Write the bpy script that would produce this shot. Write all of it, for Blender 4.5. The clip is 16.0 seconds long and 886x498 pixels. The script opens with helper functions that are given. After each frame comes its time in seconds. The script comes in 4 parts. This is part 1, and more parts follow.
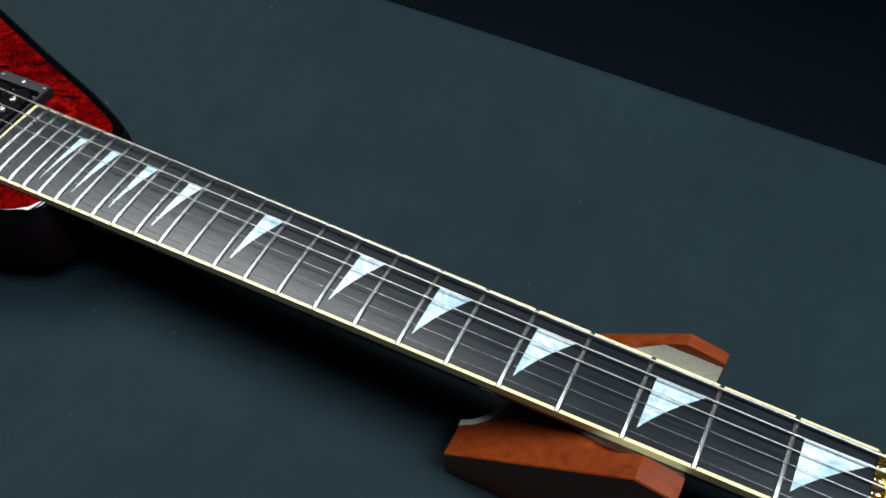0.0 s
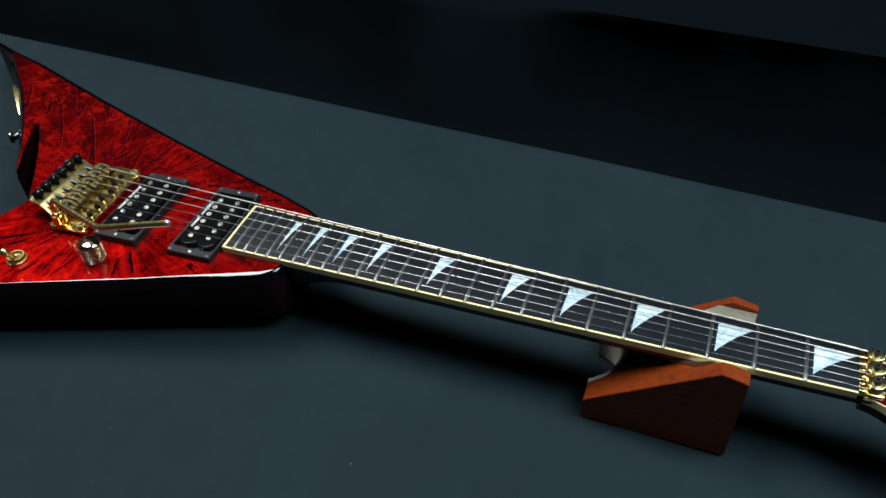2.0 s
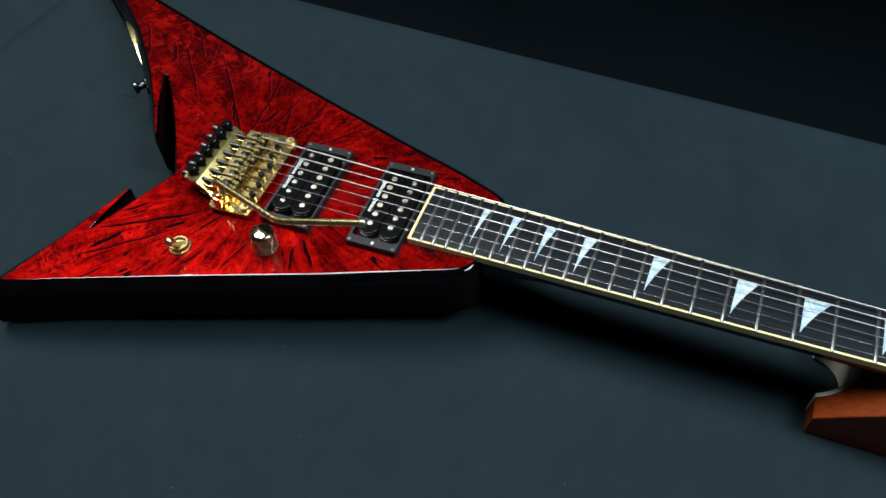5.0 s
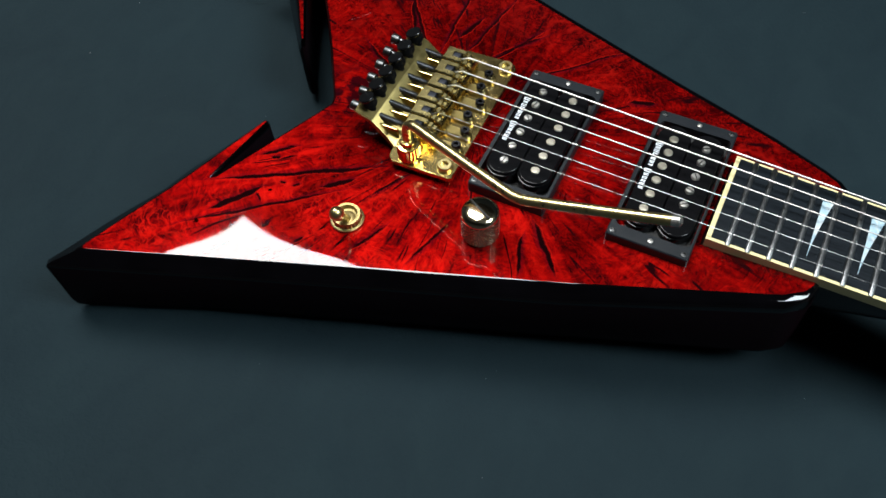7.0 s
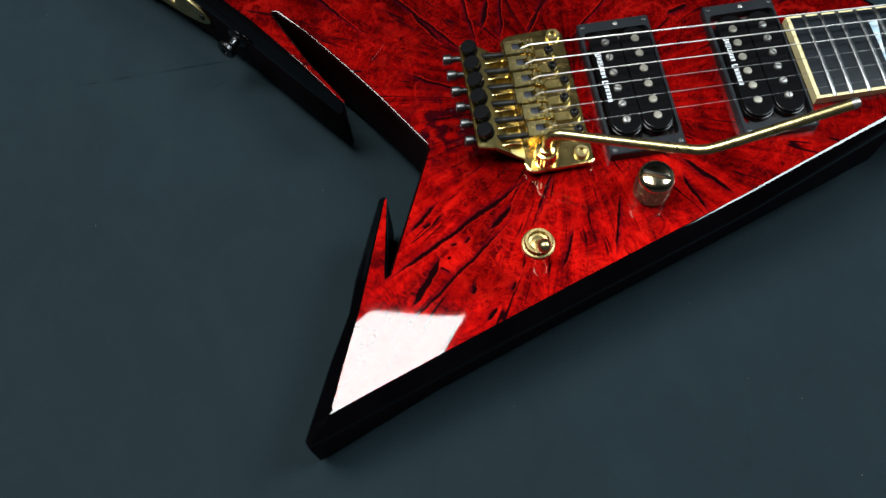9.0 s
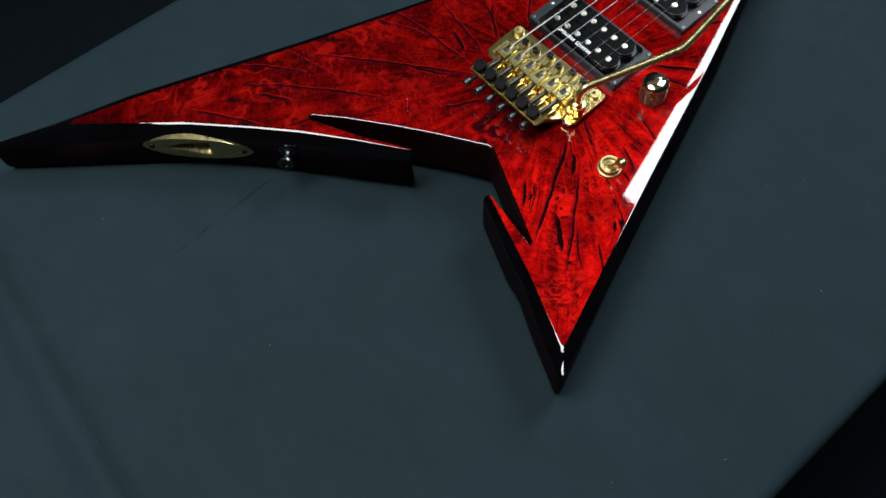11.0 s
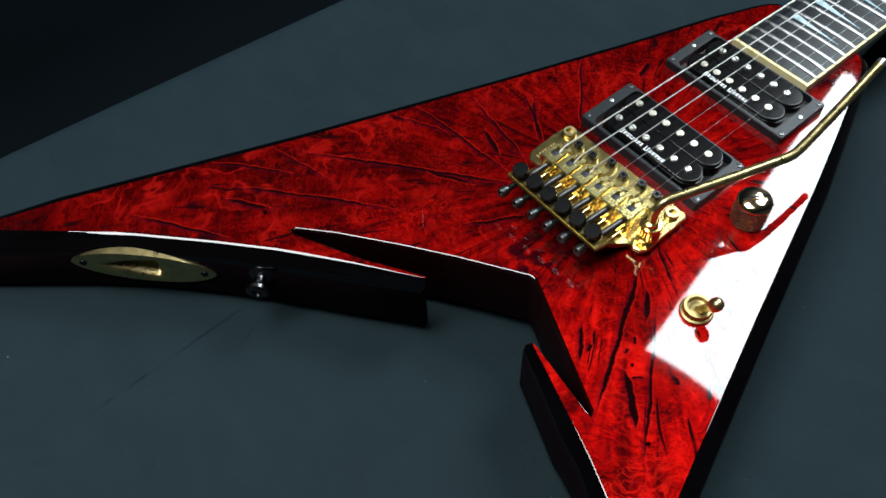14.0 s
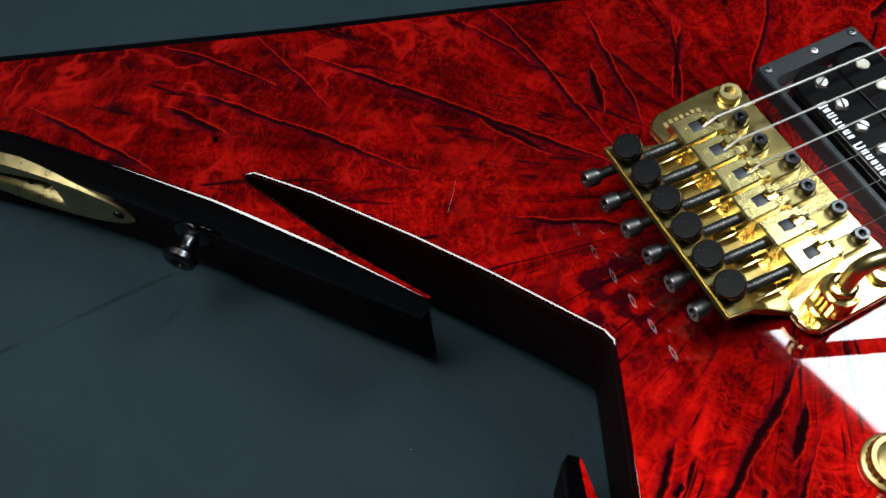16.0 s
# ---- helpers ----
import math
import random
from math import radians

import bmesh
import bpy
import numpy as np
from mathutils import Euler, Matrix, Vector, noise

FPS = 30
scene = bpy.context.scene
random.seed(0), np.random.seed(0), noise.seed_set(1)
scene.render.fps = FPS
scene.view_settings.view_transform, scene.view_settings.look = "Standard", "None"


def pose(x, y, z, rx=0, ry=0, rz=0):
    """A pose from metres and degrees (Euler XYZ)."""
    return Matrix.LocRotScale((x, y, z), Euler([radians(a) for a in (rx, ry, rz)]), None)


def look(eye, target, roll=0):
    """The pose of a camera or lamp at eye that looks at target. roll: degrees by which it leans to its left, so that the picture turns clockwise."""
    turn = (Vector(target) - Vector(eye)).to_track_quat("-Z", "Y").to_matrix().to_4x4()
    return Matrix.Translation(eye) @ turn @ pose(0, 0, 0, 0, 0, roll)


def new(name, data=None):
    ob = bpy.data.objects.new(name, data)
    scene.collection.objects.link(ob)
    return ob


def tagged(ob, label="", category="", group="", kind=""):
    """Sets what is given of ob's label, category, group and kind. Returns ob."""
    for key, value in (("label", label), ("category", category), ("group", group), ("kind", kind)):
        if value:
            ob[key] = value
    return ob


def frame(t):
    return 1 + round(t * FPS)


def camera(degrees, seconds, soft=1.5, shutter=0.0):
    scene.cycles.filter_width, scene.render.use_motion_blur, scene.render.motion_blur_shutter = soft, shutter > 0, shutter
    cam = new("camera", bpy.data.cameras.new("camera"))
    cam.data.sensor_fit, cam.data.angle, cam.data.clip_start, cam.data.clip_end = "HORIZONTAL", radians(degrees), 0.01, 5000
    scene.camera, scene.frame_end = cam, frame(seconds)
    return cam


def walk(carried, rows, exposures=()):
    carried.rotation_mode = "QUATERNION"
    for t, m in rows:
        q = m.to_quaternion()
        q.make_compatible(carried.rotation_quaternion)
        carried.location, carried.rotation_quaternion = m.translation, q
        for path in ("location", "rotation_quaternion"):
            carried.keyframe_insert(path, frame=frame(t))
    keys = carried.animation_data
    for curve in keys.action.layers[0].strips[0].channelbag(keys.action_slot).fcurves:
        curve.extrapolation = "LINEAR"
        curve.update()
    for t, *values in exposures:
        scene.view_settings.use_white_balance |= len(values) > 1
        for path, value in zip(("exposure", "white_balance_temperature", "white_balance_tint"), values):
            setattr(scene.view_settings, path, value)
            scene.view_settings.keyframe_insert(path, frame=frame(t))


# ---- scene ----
cam = camera(55.08, 16.0, soft=1.6)
# seconds, eye, target, roll
PATH = [
    (0, (0.5521, -0.1973, 0.4295), (0.2662, 0.3328, -0.3688), -1.46),
    (0.5, (0.5414, -0.2455, 0.4789), (0.2413, 0.2991, -0.3042), -1.07),
    (1, (0.5464, -0.3208, 0.5091), (0.2211, 0.2624, -0.2353), -1.79),
    (1.5, (0.5221, -0.4003, 0.5308), (0.2281, 0.2445, -0.1747), -0.60),
    (2, (0.5054, -0.4546, 0.5478), (0.2497, 0.2352, -0.1296), -0.59),
    (2.5, (0.4929, -0.4873, 0.5950), (0.2708, 0.1820, -0.1141), -0.53),
    (3, (0.4766, -0.5135, 0.6323), (0.2748, 0.1089, -0.1239), -0.42),
    (3.2, (0.4730, -0.4986, 0.6469), (0.2722, 0.0832, -0.1412), -1.58),
    (5.3, (0.3008, -0.3769, 0.5414), (0.0592, 0.1999, -0.2390), -0.16),
    (5.5, (0.2868, -0.3599, 0.5209), (0.0307, 0.2077, -0.2616), -0.24),
    (6, (0.2344, -0.3265, 0.4601), (-0.0354, 0.2079, -0.3408), 0.09),
    (6.5, (0.1791, -0.2990, 0.4357), (-0.0776, 0.1979, -0.3933), 0.35),
    (7, (0.1362, -0.2891, 0.4125), (-0.1001, 0.2008, -0.4267), 0.47),
    (7.5, (0.0905, -0.2744, 0.3822), (-0.0789, 0.2051, -0.4789), 1.31),
    (8, (0.0363, -0.2351, 0.3848), (-0.0461, 0.2234, -0.5001), 1.93),
    (8.5, (-0.0241, -0.2554, 0.4161), (-0.0510, 0.1822, -0.4827), 0.78),
    (9, (-0.0979, -0.2644, 0.4609), (-0.0256, 0.1452, -0.4485), 1.61),
    (9.2, (-0.1213, -0.2532, 0.4683), (-0.0178, 0.1489, -0.4414), 2.12),
    (11.3, (-0.3425, -0.2517, 0.5706), (-0.0018, 0.0899, -0.3053), 1.90),
    (11.5, (-0.3585, -0.2549, 0.5746), (0.0243, 0.1252, -0.2674), 1.95),
    (12, (-0.3804, -0.2574, 0.5578), (0.0682, 0.1924, -0.2145), 2.03),
    (12.5, (-0.3749, -0.2550, 0.5237), (0.0718, 0.2043, -0.2441), 2.01),
    (13, (-0.3461, -0.2378, 0.4972), (0.0887, 0.2174, -0.2799), 2.06),
    (13.5, (-0.3066, -0.2100, 0.4623), (0.1127, 0.2421, -0.3249), 1.77),
    (14, (-0.2696, -0.1814, 0.4210), (0.1226, 0.2729, -0.3789), 1.21),
    (14.5, (-0.2316, -0.1582, 0.3849), (0.1222, 0.2898, -0.4361), 0.99),
    (15, (-0.1990, -0.1435, 0.3517), (0.1070, 0.2992, -0.4911), 0.26),
    (15.5, (-0.1774, -0.1311, 0.3236), (0.0755, 0.3253, -0.5294), -0.50),
    (16, (-0.1573, -0.0951, 0.2912), (0.0621, 0.3681, -0.5675), -0.77),
]
walk(cam, [(t, look(*p)) for t, *p in PATH])

# ---- light: two large studio panels overhead in a dark room ----
world = bpy.data.worlds.new("world")
scene.world = world
world.use_nodes = True
world.node_tree.nodes["Background"].inputs[0].default_value = (0.5, 0.65, 0.8, 1)
world.node_tree.nodes["Background"].inputs[1].default_value = 0.008
scene.view_settings.exposure = 0.0


def panel_light(name, centre, size, turn, power, colour):
    data = bpy.data.lights.new(name, "AREA")
    data.shape, data.size, data.size_y, data.energy, data.color = "RECTANGLE", size[0], size[1], power, colour
    ob = new(name, data)
    ob.matrix_world = pose(*centre, 0, 0, turn)
    return ob


panel_light("panel_light_tail", (-0.984, 0.381, 2.25), (1.60, 0.92), -15.7, 105, (0.965, 0.99, 0.985))
panel_light("panel_light_head", (1.775, 0.13, 2.25), (1.5, 0.92), 12, 101, (0.875, 1.0, 1.06))


# ---- materials ----
def material(name, colour=(0.5, 0.5, 0.5), rough=0.5, metal=0.0, coat=0.0, spec=0.5):
    m = bpy.data.materials.new(name)
    m.use_nodes = True
    b = m.node_tree.nodes["Principled BSDF"]
    b.inputs["Base Color"].default_value = (*colour, 1)
    b.inputs["Roughness"].default_value = rough
    b.inputs["Metallic"].default_value = metal
    b.inputs["Coat Weight"].default_value = coat
    b.inputs["Coat Roughness"].default_value = 0.03
    b.inputs["Coat IOR"].default_value = 1.51
    b.inputs["Specular IOR Level"].default_value = spec
    return m


class Net:
    """Short-hand for a material's nodes."""

    def __init__(self, m):
        self.t = m.node_tree
        self.b = self.t.nodes["Principled BSDF"]

    def add(self, kind, **values):
        n = self.t.nodes.new(kind)
        for k, v in values.items():
            setattr(n, k, v)
        return n

    def link(self, a, b):
        self.t.links.new(a, b)

    def coords(self):
        return self.add("ShaderNodeTexCoord").outputs["Object"]

    def value(self, v, socket):
        if isinstance(v, (int, float)):
            socket.default_value = v
        else:
            self.link(v, socket)

    def math(self, op, a, b=0.0, clamp=False):
        n = self.add("ShaderNodeMath", operation=op, use_clamp=clamp)
        self.value(a, n.inputs[0])
        self.value(b, n.inputs[1])
        return n.outputs[0]

    def noise(self, vec, scale, detail=3.0, rough=0.55, distort=0.0):
        n = self.add("ShaderNodeTexNoise")
        self.link(vec, n.inputs["Vector"])
        n.inputs["Scale"].default_value, n.inputs["Detail"].default_value = scale, detail
        n.inputs["Roughness"].default_value, n.inputs["Distortion"].default_value = rough, distort
        return n.outputs["Fac"]

    def ramp(self, fac, stops):
        n = self.add("ShaderNodeValToRGB")
        self.link(fac, n.inputs["Fac"])
        e = n.color_ramp.elements
        while len(e) < len(stops):
            e.new(0.5)
        for el, (p, c) in zip(e, stops):
            el.position, el.color = p, (*c, 1) if len(c) == 3 else c
        return n.outputs["Color"]

    def mix(self, fac, a, b, mode="MIX"):
        n = self.add("ShaderNodeMix", data_type="RGBA", blend_type=mode)
        self.value(fac, n.inputs[0])
        for v, i in ((a, 6), (b, 7)):
            if isinstance(v, tuple):
                n.inputs[i].default_value = (*v, 1)
            else:
                self.link(v, n.inputs[i])
        return n.outputs[2]

    def bump(self, height, distance, strength=1.0):
        n = self.add("ShaderNodeBump")
        n.inputs["Distance"].default_value, n.inputs["Strength"].default_value = distance, strength
        self.link(height, n.inputs["Height"])
        self.link(n.outputs["Normal"], self.b.inputs["Normal"])
        return n

    def stretch(self, vec, scale, loc=(0, 0, 0)):
        n = self.add("ShaderNodeMapping")
        n.inputs["Scale"].default_value, n.inputs["Location"].default_value = scale, loc
        self.link(vec, n.inputs["Vector"])
        return n.outputs[0]


# long cracks in the burl: both ends, and the width in millimetres
CRACKS = [
    (-0.1016, 0.1282, -0.0320, 0.0390, 2.0), (-0.1482, 0.1353, -0.0962, 0.0718, 1.8), (-0.1600, 0.1345, -0.1455, 0.1135, 2.4), (-0.1500, 0.1615, -0.1228, 0.1282, 1.4),
    (-0.0334, 0.1186, -0.0260, 0.0470, 1.6), (-0.0150, 0.0780, -0.0210, 0.0580, 3.0), (0.0221, 0.0803, 0.0046, 0.0475, 1.6), (-0.0180, -0.0500, -0.0940, -0.0922, 2.6),
    (-0.0310, -0.0734, -0.0927, -0.1227, 2.0), (-0.0680, -0.0860, -0.0859, -0.1108, 4.2), (-0.0424, -0.1174, -0.0493, -0.1244, 3.0), (-0.0253, -0.0614, -0.0390, -0.0735, 3.4),
    (-0.0478, 0.0520, -0.0618, 0.0756, 2.4), (0.0293, 0.0417, 0.0715, 0.0827, 1.5), (0.0885, 0.0472, 0.1003, 0.0523, 2.8), (0.0245, -0.0950, 0.0325, -0.0660, 1.8),
    (0.0756, -0.0819, 0.0696, -0.0591, 2.2), (0.0715, -0.0491, 0.0933, -0.0738, 3.0), (0.0055, 0.0534, 0.0241, 0.0774, 1.4),
]
# shorter splits and drop-shaped pits
SPLITS = [
    (-0.0039, 0.0981, -0.0110, 0.0505, 1.5), (-0.0446, 0.1167, -0.0340, 0.0930, 1.2), (-0.0682, 0.0323, -0.0400, 0.0140, 1.8), (-0.2041, 0.1555, -0.1751, 0.1121, 1.8),
    (-0.0690, -0.0905, -0.0635, -0.0948, 1.7), (-0.0502, -0.0765, -0.0540, -0.0794, 2.0), (-0.0585, -0.0786, -0.0614, -0.0797, 1.8), (-0.0318, -0.1060, -0.0343, -0.1102, 2.0),
    (-0.0515, -0.1040, -0.0540, -0.1082, 2.2), (-0.0660, -0.0550, -0.0812, -0.0674, 2.4), (-0.0705, -0.0645, -0.0748, -0.0670, 2.6), (-0.0118, -0.0670, -0.0020, -0.0480, 1.6),
    (0.0040, -0.0815, -0.0045, -0.1020, 1.8), (-0.1174, 0.1460, -0.1081, 0.1106, 0.8),
]


def streak(n, vec, x0, y0, x1, y1, wide):
    """Distance past the edge of a tapered streak (below 0 inside it), and how far to its left, in metres."""
    mp = n.add("ShaderNodeMapping", vector_type="TEXTURE")
    mp.inputs["Location"].default_value = (x0, y0, 0)
    mp.inputs["Rotation"].default_value = (0, 0, math.atan2(y1 - y0, x1 - x0))
    mp.inputs["Scale"].default_value = (math.hypot(x1 - x0, y1 - y0), 1, 1)
    n.link(vec, mp.inputs["Vector"])
    sp = n.add("ShaderNodeSeparateXYZ")
    n.link(mp.outputs[0], sp.inputs[0])
    x = sp.outputs[0]
    taper = n.math("MULTIPLY", x, n.math("SUBTRACT", 1.0, x))
    far = n.math("SUBTRACT", n.math("ABSOLUTE", sp.outputs[1]), n.math("MULTIPLY", n.math("MINIMUM", taper, 0.16), wide * 0.5 / 0.16))
    return far, sp.outputs[1]


def burl_material():
    """Red-stained burl: dark cracks that burst from the bridge, with feathery figure between them."""
    m = material("red_burl_gloss", (0.3, 0.01, 0.01), 0.5, coat=1.0, spec=0.0)
    n = Net(m)
    v = n.coords()
    plane = n.stretch(v, (1, 1, 0))

    def wander(vec, scale, amount, detail=3.0):
        w = n.add("ShaderNodeTexNoise")
        n.link(plane, w.inputs["Vector"])
        w.inputs["Scale"].default_value, w.inputs["Detail"].default_value = scale, detail
        sub = n.add("ShaderNodeVectorMath", operation="SUBTRACT")
        n.link(w.outputs["Color"], sub.inputs[0])
        sub.inputs[1].default_value = (0.5, 0.5, 0.5)
        scl = n.add("ShaderNodeVectorMath", operation="SCALE")
        n.link(sub.outputs[0], scl.inputs[0])
        scl.inputs["Scale"].default_value = amount
        ofs = n.add("ShaderNodeVectorMath", operation="ADD")
        n.link(vec, ofs.inputs[0])
        n.link(scl.outputs[0], ofs.inputs[1])
        return ofs.outputs[0]

    def polar(vec):
        cen = n.add("ShaderNodeVectorMath", operation="SUBTRACT")
        n.link(vec, cen.inputs[0])
        cen.inputs[1].default_value = (0.02, -0.003, 0.0)
        flat = n.add("ShaderNodeVectorMath", operation="MULTIPLY")
        n.link(cen.outputs[0], flat.inputs[0])
        flat.inputs[1].default_value = (1, 1, 0)
        length = n.add("ShaderNodeVectorMath", operation="LENGTH")
        n.link(flat.outputs[0], length.inputs[0])
        unit = n.add("ShaderNodeVectorMath", operation="NORMALIZE")
        n.link(flat.outputs[0], unit.inputs[0])
        sep = n.add("ShaderNodeSeparateXYZ")
        n.link(unit.outputs[0], sep.inputs[0])
        out = n.add("ShaderNodeCombineXYZ")
        n.link(sep.outputs[0], out.inputs[0])
        n.link(sep.outputs[1], out.inputs[1])
        n.link(length.outputs["Value"], out.inputs[2])
        return out.outputs[0]

    straight = polar(wander(plane, 14.0, 0.010))
    curly = polar(wander(wander(plane, 34.0, 0.034, 2.0), 120.0, 0.005, 2.0))

    def ridge(f, width):
        """1 along the middle contour of a noise, 0 away from it."""
        d = n.math("ABSOLUTE", n.math("SUBTRACT", f, 0.5))
        return n.math("SUBTRACT", 1.0, n.math("DIVIDE", d, width, True), True)

    def where(loc, scale, lo, hi, low=0.0, high=1.0):
        """Soft patches between two levels."""
        return n.ramp(n.noise(n.stretch(plane, (1, 1, 1), loc), scale, 3.0), [(lo, (low, low, low)), (hi, (high, high, high))])

    # ground colour: soft clouds and streaks that run out from the bridge
    cloud = n.noise(wander(plane, 30.0, 0.02), 42.0, 5.0, 0.62, 0.8)
    rays = n.noise(n.stretch(straight, (17, 17, 17)), 1.0, 4.0, 0.56, 0.5)
    feather = n.noise(n.stretch(curly, (24, 24, 400), (3, 1, 0)), 1.0, 2.5, 0.52, 0.7)
    curls = n.noise(wander(wander(plane, 38.0, 0.030, 2.0), 150.0, 0.003), 300.0, 3.0, 0.58, 1.4)
    fine = n.mix(where((2, 7, 0), 24.0, 0.44, 0.56), feather, curls)
    tone = n.math("ADD", n.math("MULTIPLY", cloud, 0.34), n.math("ADD", n.math("MULTIPLY", rays, 0.36), n.math("MULTIPLY", fine, 0.30)))
    col = n.ramp(tone, [(0.39, (0.018, 0.0005, 0.0011)), (0.45, (0.066, 0.0007, 0.0011)), (0.52, (0.160, 0.0011, 0.0011)), (0.61, (0.310, 0.0032, 0.0021))])
    # bright strokes: short feathers across the rays, and broad branching flames
    glow = ridge(n.noise(n.stretch(curly, (20, 20, 300), (1, 6, 3)), 1.0, 2.0, 0.5, 0.8), 0.075)
    col = n.mix(n.math("MULTIPLY", glow, where((7, 1, 0), 26.0, 0.46, 0.60, 0.0, 0.55)), col, (0.40, 0.0060, 0.0032))
    flame = ridge(n.noise(wander(wander(plane, 40.0, 0.018), 140.0, 0.004), 46.0, 2.5, 0.5, 0.4), 0.030)
    col = n.mix(n.math("MULTIPLY", flame, where((9, 4, 0), 24.0, 0.46, 0.62, 0.0, 0.45)), col, (0.38, 0.0070, 0.0035))
    web = ridge(n.noise(wander(plane, 70.0, 0.008), 110.0, 2.0, 0.5, 0.6), 0.030)
    col = n.mix(n.math("MULTIPLY", web, where((1, 9, 0), 20.0, 0.50, 0.62, 0.0, 0.38)), col, (0.38, 0.0070, 0.0036))
    big = n.noise(n.stretch(plane, (1, 1, 1), (5, 2, 0)), 13.0, 3.0, 0.55, 0.7)
    col = n.mix(1.0, col, n.ramp(big, [(0.30, (0.36, 0.34, 0.40)), (0.47, (0.90, 0.88, 0.90)), (0.66, (1.12, 1.06, 1.0))]), "MULTIPLY")
    # darker over the long wing, its tail and the neck end; brighter opposite
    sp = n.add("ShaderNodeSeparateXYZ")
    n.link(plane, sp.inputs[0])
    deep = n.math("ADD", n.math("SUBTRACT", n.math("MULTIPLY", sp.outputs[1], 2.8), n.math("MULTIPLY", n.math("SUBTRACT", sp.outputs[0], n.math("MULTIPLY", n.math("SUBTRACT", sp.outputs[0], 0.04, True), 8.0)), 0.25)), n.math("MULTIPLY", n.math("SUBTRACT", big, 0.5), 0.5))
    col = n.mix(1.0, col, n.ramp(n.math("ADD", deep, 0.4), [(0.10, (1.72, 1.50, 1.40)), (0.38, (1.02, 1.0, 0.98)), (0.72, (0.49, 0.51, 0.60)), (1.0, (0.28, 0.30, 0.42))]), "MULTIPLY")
    # fine dark lines and flecks of the figure, thick in patches of the darker wing
    wing = n.ramp(deep, [(0.0, (0.12, 0.12, 0.12)), (0.22, (1, 1, 1))])
    hair = ridge(n.noise(n.stretch(curly, (26, 26, 380), (8, 1, 0)), 1.0, 2.0, 0.5, 0.8), 0.060)
    col = n.mix(n.math("MULTIPLY", n.math("MULTIPLY", hair, wing), where((4, 4, 0), 30.0, 0.40, 0.58, 0.08, 0.80)), col, (0.020, 0.0004, 0.0009))
    mesh = n.noise(wander(plane, 90.0, 0.006), 620.0, 3.0, 0.62, 1.0)
    col = n.mix(n.math("MULTIPLY", wing, 0.8), col, n.mix(1.0, col, n.ramp(mesh, [(0.34, (0.52, 0.48, 0.54)), (0.50, (1.0, 1.0, 1.0)), (0.64, (1.34, 1.40, 1.30))]), "MULTIPLY"))
    # broad branching flames stand out on the darker red
    brand = ridge(n.noise(wander(wander(plane, 36.0, 0.022), 130.0, 0.005), 38.0, 2.0, 0.5, 0.5), 0.045)
    patch = n.math("MULTIPLY", where((3, 8, 0), 22.0, 0.42, 0.58, 0.0, 0.75), n.ramp(deep, [(0.05, (0, 0, 0)), (0.30, (1, 1, 1))]))
    col = n.mix(n.math("MULTIPLY", brand, patch), col, (0.215, 0.0036, 0.0024))
    # darker round the bridge on the long-wing side
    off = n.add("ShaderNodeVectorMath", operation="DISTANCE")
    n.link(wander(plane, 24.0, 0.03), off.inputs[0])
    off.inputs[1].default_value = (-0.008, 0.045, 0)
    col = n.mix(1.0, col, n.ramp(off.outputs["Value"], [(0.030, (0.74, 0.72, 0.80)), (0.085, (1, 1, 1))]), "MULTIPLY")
    # blotches of near-black stain behind the bridge
    spot = n.add("ShaderNodeVectorMath", operation="DISTANCE")
    n.link(wander(plane, 40.0, 0.03), spot.inputs[0])
    spot.inputs[1].default_value = (-0.054, -0.006, 0)
    blot = n.math("MULTIPLY", n.ramp(spot.outputs["Value"], [(0.012, (0.9, 0.9, 0.9)), (0.036, (0, 0, 0))]), where((6, 2, 0), 95.0, 0.44, 0.54))
    col = n.mix(blot, col, (0.012, 0.0008, 0.0022))
    # small radial cracks between the long ones
    for freq, along, loc, width, limit in ((9.0, 22.0, (7, 3, 1), 0.022, 0.56), (19.0, 30.0, (2, 9, 4), 0.034, 0.60), (13.0, 26.0, (5, 5, 8), 0.026, 0.59)):
        f = ridge(n.noise(n.stretch(straight, (freq, freq, along * 0.30), loc), 1.0, 2.0, 0.5, 0.1), width)
        gate = n.math("MULTIPLY", n.math("SUBTRACT", n.noise(n.stretch(straight, (freq * 0.8, freq * 0.8, along), loc), 1.0, 2.0), limit, True), 14.0, True)
        col = n.mix(n.math("MULTIPLY", n.math("MULTIPLY", f, gate), 1.6, True), col, (0.010, 0.0008, 0.0014))
    # long cracks: a ragged dark core, a bright lip along one side and a deep purple band along the other
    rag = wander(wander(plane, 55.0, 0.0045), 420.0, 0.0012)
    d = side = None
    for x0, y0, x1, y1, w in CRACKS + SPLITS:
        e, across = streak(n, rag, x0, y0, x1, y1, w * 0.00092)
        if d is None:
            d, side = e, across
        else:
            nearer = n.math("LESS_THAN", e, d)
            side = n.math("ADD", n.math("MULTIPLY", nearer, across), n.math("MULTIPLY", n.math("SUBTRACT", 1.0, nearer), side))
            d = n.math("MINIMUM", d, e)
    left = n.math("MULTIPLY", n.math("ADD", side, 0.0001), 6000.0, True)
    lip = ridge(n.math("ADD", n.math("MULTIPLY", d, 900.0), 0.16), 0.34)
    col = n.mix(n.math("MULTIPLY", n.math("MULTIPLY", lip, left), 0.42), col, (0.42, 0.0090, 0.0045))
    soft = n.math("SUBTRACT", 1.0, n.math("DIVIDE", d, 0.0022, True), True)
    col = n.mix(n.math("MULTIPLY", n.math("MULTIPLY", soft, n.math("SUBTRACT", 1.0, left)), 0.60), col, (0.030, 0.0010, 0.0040))
